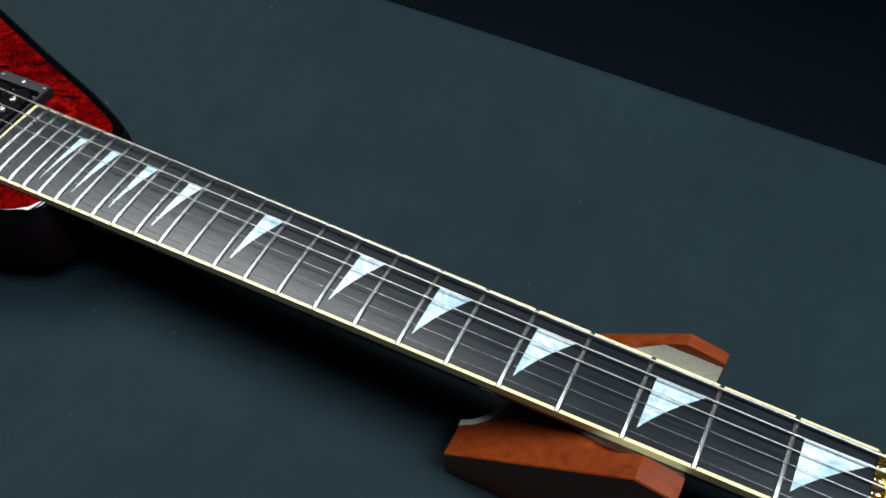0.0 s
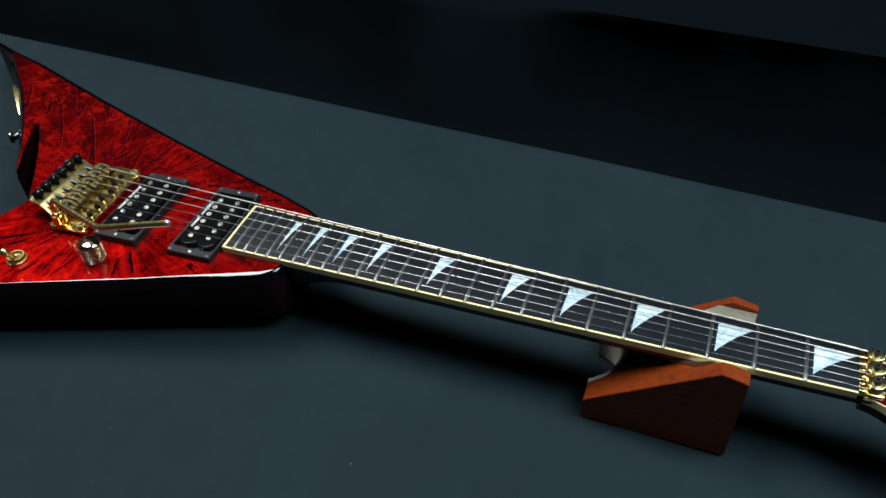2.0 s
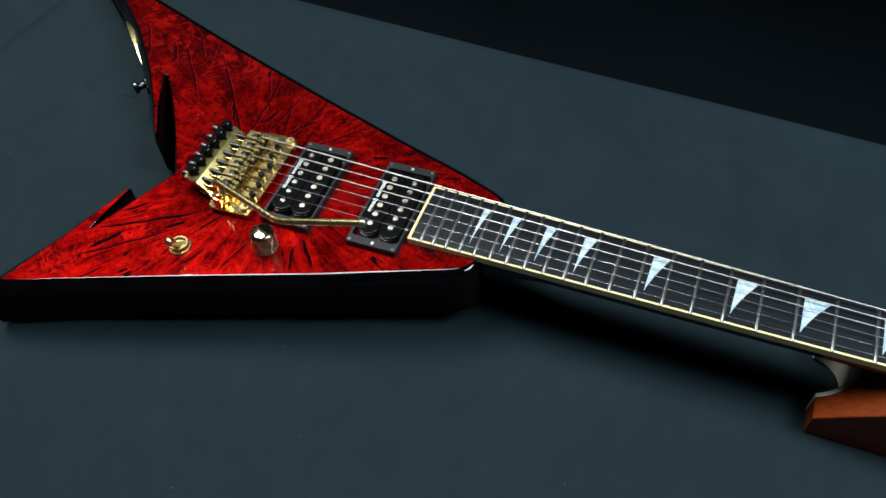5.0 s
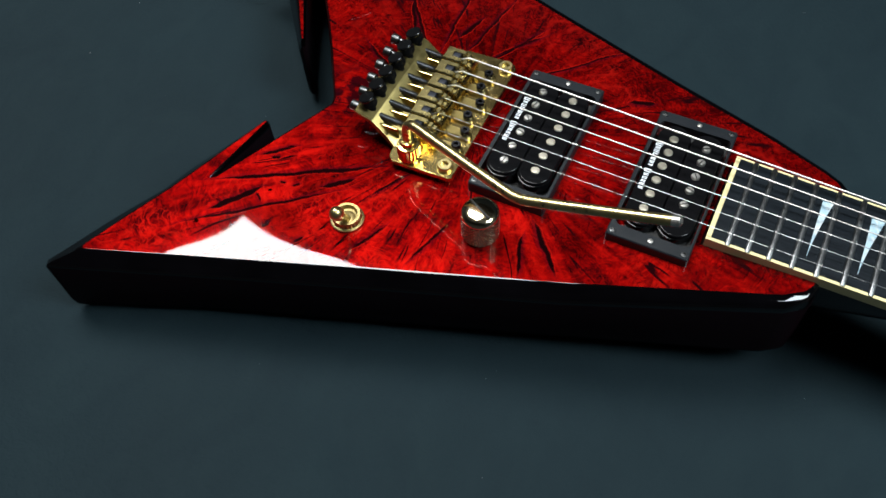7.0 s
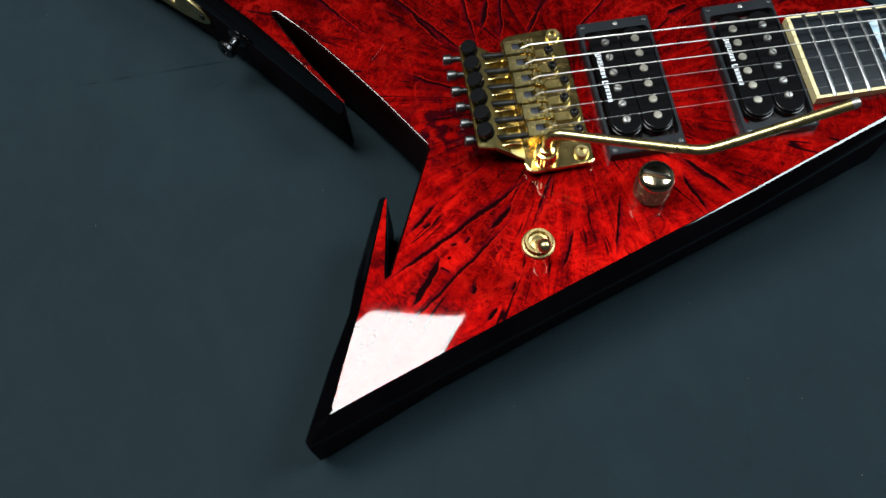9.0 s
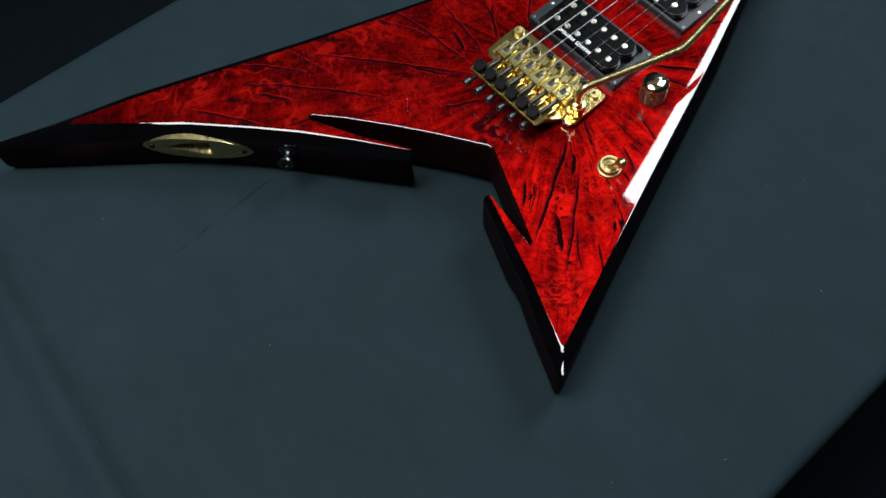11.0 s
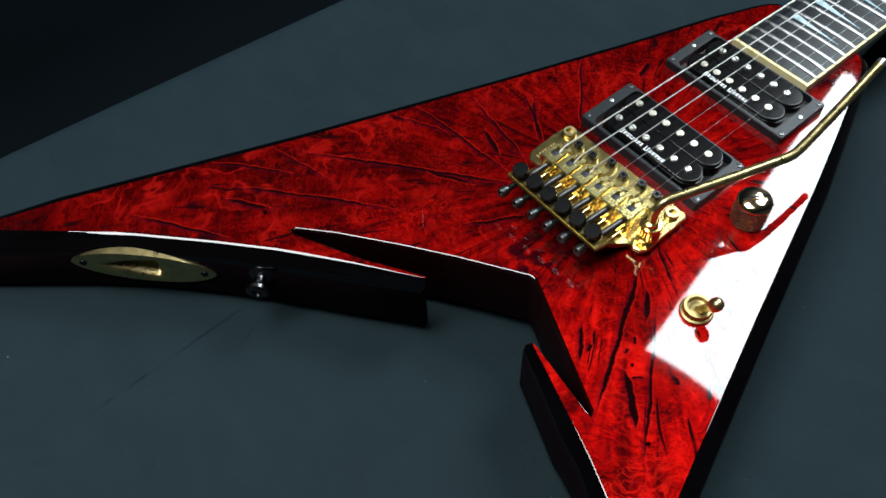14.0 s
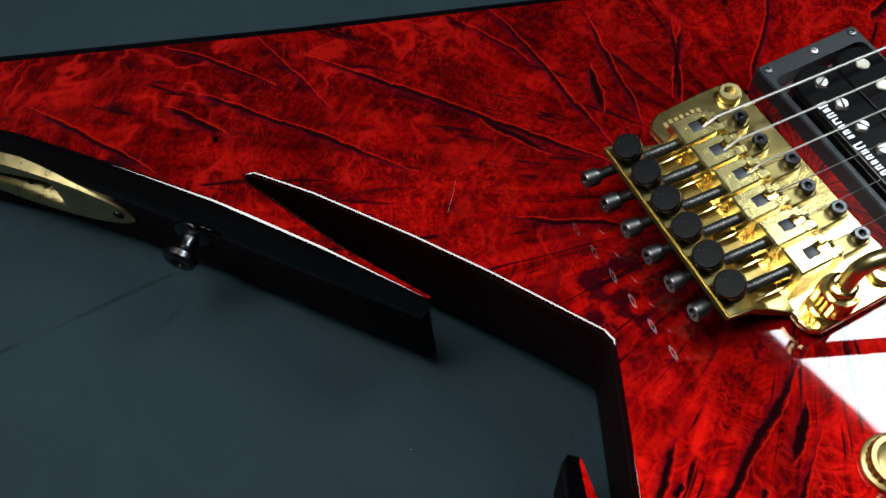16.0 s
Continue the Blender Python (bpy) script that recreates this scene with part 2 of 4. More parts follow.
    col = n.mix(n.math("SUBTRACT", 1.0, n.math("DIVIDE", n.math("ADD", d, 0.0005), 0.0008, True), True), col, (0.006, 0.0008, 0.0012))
    # small dark pits
    hole = n.noise(wander(plane, 60.0, 0.008), 85.0, 1.0, 0.5, 0.2)
    col = n.mix(1.0, col, n.ramp(hole, [(0.228, (0.03, 0.03, 0.04)), (0.250, (1, 1, 1))]), "MULTIPLY")
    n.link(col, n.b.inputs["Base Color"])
    return m


def cloth_material():
    m = material("dark_leatherette", (0.0075, 0.0115, 0.0140), 0.7, spec=0.06)
    n = Net(m)
    v = n.coords()
    big = n.noise(v, 5.0, 4.0)
    grain = n.noise(v, 800.0, 3.0, 0.6)
    pebble = n.noise(v, 300.0, 4.0, 0.6)
    col = n.ramp(big, [(0.3, (0.0064, 0.0134, 0.0168)), (0.7, (0.0083, 0.0169, 0.0208))])
    col = n.mix(n.math("MULTIPLY", grain, 0.25), col, (0.0105, 0.017, 0.0205))
    # rubbed and dusty patches
    smear = n.noise(n.stretch(v, (1.0, 0.6, 1.0)), 26.0, 5.0, 0.65, 1.2)
    col = n.mix(1.0, col, n.ramp(smear, [(0.30, (0.90, 0.91, 0.93)), (0.52, (1.0, 1.0, 1.0)), (0.72, (1.10, 1.08, 1.06))]), "MULTIPLY")
    # two pressed-in creases behind the strap button; their shade is darkened into the colour
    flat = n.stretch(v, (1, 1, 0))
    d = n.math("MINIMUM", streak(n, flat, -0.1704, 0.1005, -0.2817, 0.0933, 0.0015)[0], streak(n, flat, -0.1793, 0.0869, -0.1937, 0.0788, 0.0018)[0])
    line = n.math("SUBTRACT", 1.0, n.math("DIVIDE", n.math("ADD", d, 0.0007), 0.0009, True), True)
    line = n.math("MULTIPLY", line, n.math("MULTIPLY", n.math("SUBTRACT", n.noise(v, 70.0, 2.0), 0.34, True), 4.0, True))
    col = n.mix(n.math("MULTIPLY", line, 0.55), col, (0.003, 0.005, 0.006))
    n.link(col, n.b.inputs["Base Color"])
    n.link(n.math("ADD", n.math("MULTIPLY", big, 0.2), 0.6), n.b.inputs["Roughness"])
    h = n.math("ADD", n.math("MULTIPLY", grain, 0.4), pebble)
    n.bump(n.math("SUBTRACT", h, n.math("MULTIPLY", line, 1.2)), 0.0008, 0.65)
    return m


def lacquer_material(name, colour):
    m = material(name, colour, 0.5, coat=1.0, spec=0.0)
    n = Net(m)
    v = n.coords()
    f = n.noise(v, 30.0, 3.0)
    n.link(n.ramp(f, [(0.3, tuple(c * 0.7 for c in colour)), (0.7, tuple(c * 1.3 for c in colour))]), n.b.inputs["Base Color"])
    return m


def metal_material(name, colour, rough, wear=0.12):
    m = material(name, colour, rough, 1.0)
    n = Net(m)
    v = n.coords()
    f = n.noise(v, 260.0, 4.0, 0.6)
    n.link(n.math("ADD", n.math("MULTIPLY", f, wear * 2), rough - wear), n.b.inputs["Roughness"])
    n.link(n.ramp(n.noise(v, 120.0, 3.0), [(0.3, tuple(c * 0.8 for c in colour)), (0.65, colour)]), n.b.inputs["Base Color"])
    n.bump(f, 0.00006, 0.3)
    return m


def plastic_material(name, colour, rough, spec=0.5):
    m = material(name, colour, rough, spec=spec)
    n = Net(m)
    v = n.coords()
    f = n.noise(v, 500.0, 4.0, 0.6)
    n.link(n.math("ADD", n.math("MULTIPLY", n.noise(v, 60.0, 3.0), 0.2), rough - 0.1), n.b.inputs["Roughness"])
    n.bump(f, 0.00005, 0.4)
    return m


def wood_material(name, dark, light, rough, scale, coat, spec=0.2):
    m = material(name, light, rough, coat=coat, spec=spec)
    n = Net(m)
    v = n.coords()
    g = n.noise(n.stretch(v, scale), 1.0, 5.0, 0.6, 0.3)
    n.link(n.ramp(g, [(0.3, dark), (0.7, light)]), n.b.inputs["Base Color"])
    n.bump(g, 0.0001, 0.3)
    return m


def pearl_material():
    m = material("pearl_inlay", (0.7, 0.75, 0.78), 0.22, coat=0.6)
    n = Net(m)
    v = n.coords()
    f = n.noise(v, 70.0, 4.0, 0.6, 2.0)
    n.link(n.ramp(f, [(0.3, (0.34, 0.52, 0.62)), (0.48, (0.50, 0.68, 0.78)), (0.66, (0.82, 0.86, 0.88))]), n.b.inputs["Base Color"])
    n.b.inputs["Metallic"].default_value = 0.35
    return m


CLOTH = cloth_material()
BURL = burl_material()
BLACK_GLOSS = lacquer_material("black_lacquer", (0.0010, 0.0009, 0.0012))
SIDE_RED = material("satin_dark_red_lacquer", (0.0080, 0.0016, 0.0019), 0.5, coat=0.16, spec=0.0)
SIDE = material("satin_black_lacquer", (0.0056, 0.0027, 0.0038), 0.5, coat=0.14, spec=0.0)
DARK_RED = lacquer_material("dark_red_lacquer", (0.0060, 0.0007, 0.0008))
HEAD_RED = lacquer_material("headstock_red_lacquer", (0.055, 0.0015, 0.0018))
GOLD = metal_material("gold_plate", (0.86, 0.65, 0.25), 0.19, 0.07)
GOLD_WORN = metal_material("worn_gold_plate", (0.62, 0.51, 0.24), 0.30)
GOLD_TRAY = metal_material("tarnished_gold_plate", (0.33, 0.26, 0.10), 0.32)
GOLD_SADDLE = metal_material("brushed_gold_plate", (0.70, 0.58, 0.25), 0.25, 0.08)
GOLD_DULL = metal_material("antique_gold", (0.33, 0.25, 0.105), 0.40)
NICKEL = metal_material("nickel", (0.72, 0.70, 0.66), 0.36)
COSMO = metal_material("pale_gold_chrome", (0.84, 0.72, 0.48), 0.14, 0.04)
PALE_KNURL = metal_material("pale_knurled_metal", (0.80, 0.66, 0.46), 0.26, 0.05)
KNURL_GAP = metal_material("shaded_knurl_gap", (0.10, 0.07, 0.045), 0.45)
STEEL = metal_material("string_steel", (0.40, 0.41, 0.41), 0.32)
BRONZE = metal_material("wound_string", (0.53, 0.52, 0.50), 0.45)
OXIDE = plastic_material("black_oxide_steel", (0.0045, 0.0048, 0.005), 0.26, 0.06)
SCREW = metal_material("dark_blued_steel", (0.115, 0.118, 0.120), 0.36)
BLOCK_STEEL = plastic_material("blue_black_steel", (0.016, 0.018, 0.024), 0.4, 0.3)
BLACK_CHROME = metal_material("black_chrome", (0.085, 0.085, 0.09), 0.26, 0.12)
BOBBIN = material("glossy_black_plastic", (0.004, 0.004, 0.0045), 0.14, spec=0.22)
RING = plastic_material("satin_black_plastic", (0.0070, 0.0090, 0.0115), 0.38, 0.30)
CREAM = plastic_material("aged_cream_binding", (0.66, 0.57, 0.30), 0.32)
EBONY = wood_material("ebony", (0.0020, 0.0030, 0.0042), (0.0115, 0.0150, 0.0188), 0.30, (18, 1100, 1100), 0.0, 0.26)
FRET = metal_material("fret_wire", (0.27, 0.28, 0.285), 0.30, 0.06)
NECKWOOD = lacquer_material("dark_neck_lacquer", (0.006, 0.002, 0.002))
PEARL = pearl_material()
SLUG = metal_material("dull_nickel_slug", (0.62, 0.58, 0.48), 0.38)
BLOCK = wood_material("mahogany_block", (0.092, 0.0128, 0.0022), (0.165, 0.0285, 0.0038), 0.34, (16, 260, 260), 0.30)
WHITE = plastic_material("white_print", (0.75, 0.78, 0.82), 0.5)
RECESS = plastic_material("dark_recess", (0.004, 0.004, 0.004), 0.6)
CURTAIN = plastic_material("black_fabric", (0.0021, 0.0036, 0.0050), 0.9, 0.02)
WALL = plastic_material("dark_wall_paint", (0.045, 0.046, 0.048), 0.9, 0.1)
LINT = plastic_material("pale_lint", (0.14, 0.15, 0.16), 0.8)


def worn_black_material():
    m = material("worn_black_finish", (0.004, 0.0042, 0.0046), 0.32, spec=0.02)
    n = Net(m)
    v = n.coords()
    chip = n.ramp(n.noise(v, 1500.0, 3.0, 0.6), [(0.66, (0.004, 0.0042, 0.0046)), (0.74, (0.060, 0.062, 0.062))])
    n.link(chip, n.b.inputs["Base Color"])
    n.bump(n.noise(v, 700.0, 3.0), 0.00004, 0.3)
    return m


WORN_BLACK = worn_black_material()


def felt_material():
    m = material("cream_felt", (0.55, 0.53, 0.45), 0.95, spec=0.1)
    n = Net(m)
    v = n.coords()
    f = n.noise(v, 900.0, 4.0, 0.7)
    n.link(n.ramp(f, [(0.3, (0.40, 0.39, 0.32)), (0.7, (0.62, 0.60, 0.52))]), n.b.inputs["Base Color"])
    n.bump(f, 0.0006, 0.7)
    return m


FELT = felt_material()


# ---- mesh helpers ----
from mathutils.geometry import tessellate_polygon

def finish(name, bm, mat, smooth=35):
    bmesh.ops.recalc_face_normals(bm, faces=bm.faces)
    me = bpy.data.meshes.new(name)
    bm.to_mesh(me)
    bm.free()
    for m in mat if isinstance(mat, (list, tuple)) else [mat]:
        me.materials.append(m)
    if smooth:
        me.shade_smooth()
        me.set_sharp_from_angle(angle=radians(smooth))
    return me


def part(name, bm, mat, parent=None, label="", m=None, smooth=35):
    """One mesh object under a thing or a part; m is its pose in its parent."""
    me = bm if isinstance(bm, bpy.types.Mesh) else finish(name, bm, mat, smooth)
    ob = new(name, me)
    if parent:
        ob.parent = parent
    if m:
        ob.matrix_local = m
    if label:
        tagged(ob, label)
    return ob


def box(x0, x1, y0, y1, z0, z1, bevel=0.0, seg=2):
    bm = bmesh.new()
    bmesh.ops.create_cube(bm, size=1.0, matrix=Matrix.LocRotScale(((x0 + x1) / 2, (y0 + y1) / 2, (z0 + z1) / 2), None, (x1 - x0, y1 - y0, z1 - z0)))
    if bevel:
        bmesh.ops.bevel(bm, geom=bm.edges[:], offset=bevel, segments=seg, affect="EDGES", profile=0.5)
    return bm


def lathe(profile, n=24, bm=None, m=None, wob=None):
    """Turn (radius, height) pairs round z."""
    bm = bm or bmesh.new()
    m = m or Matrix()
    rings = []
    for k, (r, z) in enumerate(profile):
        if r <= 0:
            rings.append([bm.verts.new(m @ Vector((0, 0, z)))])
        else:
            ring = []
            for i in range(n):
                q = r * (1 + (wob(i, k) if wob else 0))
                a = 2 * math.pi * i / n
                ring.append(bm.verts.new(m @ Vector((q * math.cos(a), q * math.sin(a), z))))
            rings.append(ring)
    for a, b in zip(rings, rings[1:]):
        for i in range(n):
            j = (i + 1) % n
            q = [a[i % len(a)], a[j % len(a)], b[j % len(b)], b[i % len(b)]]
            q = [v for k, v in enumerate(q) if v not in q[:k]]
            if len(q) > 2:
                bm.faces.new(q)
    return bm


def tube(points, radius, n=10, bm=None):
    """A round bar along points; radius may be a list."""
    bm = bm or bmesh.new()
    pts = [Vector(p) for p in points]
    rad = radius if isinstance(radius, (list, tuple)) else [radius] * len(pts)
    up = Vector((0.03, 0.05, 1.0))
    rings = []
    for i, p in enumerate(pts):
        d = (pts[min(i + 1, len(pts) - 1)] - pts[max(i - 1, 0)]).normalized()
        u = d.cross(up)
        if u.length < 0.05:
            u = d.cross(Vector((0, 1, 0)))
        u.normalize()
        w = u.cross(d)
        rings.append([bm.verts.new(p + rad[i] * (math.cos(2 * math.pi * k / n) * u + math.sin(2 * math.pi * k / n) * w)) for k in range(n)])
    for a, b in zip(rings, rings[1:]):
        for k in range(n):
            bm.faces.new((a[k], a[(k + 1) % n], b[(k + 1) % n], b[k]))
    bm.faces.new(rings[0])
    bm.faces.new(list(reversed(rings[-1])))
    return bm


def prism(outline, z0, z1, bevel=0.0, seg=2):
    """A plate of that outline between two heights."""
    bm = bmesh.new()
    low = [bm.verts.new((x, y, z0)) for x, y in outline]
    high = [bm.verts.new((x, y, z1)) for x, y in outline]
    n = len(outline)
    bm.faces.new(list(reversed(low)))
    top = bm.faces.new(high)
    for i in range(n):
        bm.faces.new((low[i], low[(i + 1) % n], high[(i + 1) % n], high[i]))
    if bevel:
        bmesh.ops.bevel(bm, geom=list(top.edges), offset=bevel, segments=seg, affect="EDGES", profile=0.5)
    return bm


def rounded(x0, x1, y0, y1, r, n=6):
    out = []
    for cx, cy, a0 in ((x1 - r, y1 - r, 0), (x0 + r, y1 - r, 90), (x0 + r, y0 + r, 180), (x1 - r, y0 + r, 270)):
        for k in range(n + 1):
            a = radians(a0 + 90 * k / n)
            out.append((cx + r * math.cos(a), cy + r * math.sin(a)))
    return out


def curve_points(points, steps=6):
    """Catmull-Rom through points."""
    pts = [Vector(p) for p in points]
    pts = [2 * pts[0] - pts[1], *pts, 2 * pts[-1] - pts[-2]]
    out = []
    for i in range(1, len(pts) - 2):
        a, b, c, d = pts[i - 1:i + 3]
        for k in range(steps):
            t = k / steps
            out.append(0.5 * (2 * b + (c - a) * t + (2 * a - 5 * b + 4 * c - d) * t * t + (3 * b - a - 3 * c + d) * t ** 3))
    return out + [pts[-2]]


def cap_screw(r, h, hex_r=0.0, seg=18):
    """A screw head with a socket, its seat at z = 0."""
    prof = [(r * 0.96, 0), (r, h * 0.1), (r, h * 0.85), (r * 0.9, h)]
    if hex_r:
        prof += [(hex_r, h), (hex_r, h * 0.45), (0, h * 0.4)]
    else:
        prof += [(0, h * 1.08)]
    return lathe(prof, seg)


# ---- the table, and the dark room round it ----
TABLE_Y0, TABLE_Y1 = -0.306, 0.296


def table_height(x, y):
    z = 0.0012 * (noise.noise(Vector((x * 3.1, y * 3.7, 0.3))) + 0.5 * noise.noise(Vector((x * 9, y * 8, 4.3)))) - 0.0012
    # a flattened fold across the covering, near the tail
    z -= 0.0085 * math.exp(-((x + 0.404 - 0.094 * y) / 0.0125) ** 2)
    # a crease that runs out from under the strap button
    d = ((x + 0.188) * 0.68 + (y - 0.067) * -0.73)
    s = (x + 0.188) * -0.73 + (y - 0.067) * -0.68
    if 0 < s < 0.16:
        z -= 0.0007 * math.exp(-(d / 0.0012) ** 2)
    # loose wrinkles, slanting
    u, v = x * 0.80 + y * 0.60, y * 0.80 - x * 0.60
    z += 0.0026 * noise.noise(Vector((u * 17, v * 4.5, 8.0))) * max(0.0, noise.noise(Vector((x * 4, y * 4, 2.5))) + 0.25)
    # a soft valley behind the neck
    z -= 0.0024 * math.exp(-((x - 0.289) / 0.013) ** 2) * max(0.0, min(1.0, (y - 0.06) / 0.05)) * max(0.0, min(1.0, (0.285 - y) / 0.04))
    # soft ripples in front of the body
    z += 0.0007 * math.exp(-((x + 0.06 + 0.5 * (y + 0.25)) / 0.02) ** 2) * max(0, min(1, (-0.16 - y) / 0.05))
    return min(z, 0.0)


def build_table():
    root = tagged(new("covered_table"), "long table under smooth dark grey leatherette cloth", "table")
    xs = [-2.0, -1.6, -1.2, -0.95, -0.8, -0.7] + [-0.62 + 0.006 * i for i in range(85)] + [-0.1 + 0.02 * i for i in range(56)] + [1.1, 1.3, 1.6, 2.0]
    prof = [(TABLE_Y0 - 0.011, -0.738), (TABLE_Y0 - 0.010, -0.3), (TABLE_Y0 - 0.009, -0.06), (TABLE_Y0 - 0.008, -0.014), (TABLE_Y0 - 0.006, -0.006), (TABLE_Y0 - 0.002, -0.0015)]
    ys = [(TABLE_Y0 + 0.004 + i * (TABLE_Y1 - TABLE_Y0 - 0.008) / 76, None) for i in range(77)]
    prof = prof + ys + [(TABLE_Y1 + 0.002, -0.0015), (TABLE_Y1 + 0.006, -0.006), (TABLE_Y1 + 0.008, -0.014), (TABLE_Y1 + 0.010, -0.06), (TABLE_Y1 + 0.012, -0.3), (TABLE_Y1 + 0.014, -0.738)]
    bm = bmesh.new()
    grid = []
    for x in xs:
        row = []
        for y, z in prof:
            wav = 0.0025 * noise.noise(Vector((x * 4, 0.0 if y < 0 else 5.0, 2.0))) if z is not None else 0.0
            skew = (0.0015 - 0.020 * max(-0.8, min(x, 1.0))) * max(0.0, y) / TABLE_Y1
            row.append(bm.verts.new((x, y + wav + skew, table_height(x, y) if z is None else z)))
        grid.append(row)
    for a, b in zip(grid, grid[1:]):
        for i in range(len(prof) - 1):
            bm.faces.new((a[i], b[i], b[i + 1], a[i + 1]))
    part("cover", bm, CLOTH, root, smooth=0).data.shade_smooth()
    part("board", box(-1.98, 1.98, TABLE_Y0, TABLE_Y1 - 0.02, -0.06, -0.016), WALL, root)
    return root


build_table()


def build_room():
    def slab(name, *b, mat=WALL, label=""):
        return tagged(part(name, box(*b), mat), label, "", "", "structure")

    slab("floor", -3.5, 3.5, -3.0, 2.6, -0.82, -0.74, mat=CURTAIN, label="black cloth-covered studio floor")
    # ceiling and walls are unseen, added so glossy parts reflect a dark room
    slab("ceiling", -3.5, 3.5, -3.0, 2.6, 2.6, 2.7, label="unseen dark ceiling added to keep reflections dark")
    slab("wall_south", -3.5, 3.5, -3.1, -3.0, -0.82, 2.7, label="unseen dark wall added to keep reflections dark")
    slab("wall_north", -3.5, 3.5, 2.6, 2.7, -0.82, 2.7, label="unseen dark wall added to keep reflections dark")
    slab("wall_west", -3.6, -3.5, -3.1, 2.7, -0.82, 2.7, label="unseen dark wall added to keep reflections dark")
    slab("wall_east", 3.5, 3.6, -3.1, 2.7, -0.82, 2.7, label="unseen dark wall added to keep reflections dark")
    # black backdrop cloth: hangs behind the table and runs out under it
    bm = bmesh.new()
    grid = []
    prof = [(0.32, -0.70), (0.5, -0.69), (0.8, -0.69), (1.05, -0.66), (1.12, -0.55), (1.155, -0.33), (1.17, -0.298), (1.19, -0.290), (1.30, -0.270), (1.40, -0.20), (1.44, 0.1), (1.46, 0.6), (1.48, 1.4)]
    for i in range(161):
        x = -3.2 + 6.4 * i / 160
        row = []
        for k, (y, z) in enumerate(prof):
            w = 0.08 * noise.noise(Vector((x * 2.6, k * 0.35, 1.0))) + 0.045 * noise.noise(Vector((x * 6.5, k * 0.5, 7.0)))
            row.append(bm.verts.new((x, y + w * min(0.3 + 0.1 * k, 0.7), z + 0.35 * abs(w))))
        grid.append(row)
    for a, b in zip(grid, grid[1:]):
        for k in range(len(prof) - 1):
            bm.faces.new((a[k], b[k], b[k + 1], a[k + 1]))
    tagged(part("backdrop", bm, CURTAIN, smooth=80), "black fabric backdrop with faint folds", "", "", "structure")


build_room()

# ---- the guitar: x along the strings from the bridge, z = 0 on the body's top ----
guitar = tagged(new("electric_guitar"), "offset V electric guitar with glossy red burl top, lying flat", "guitar")
guitar.matrix_world = pose(0, 0, 0.0575, 0.46, -3.12, 0)
THICK = 0.050
MID = 0.0  # the string line's offset at the body


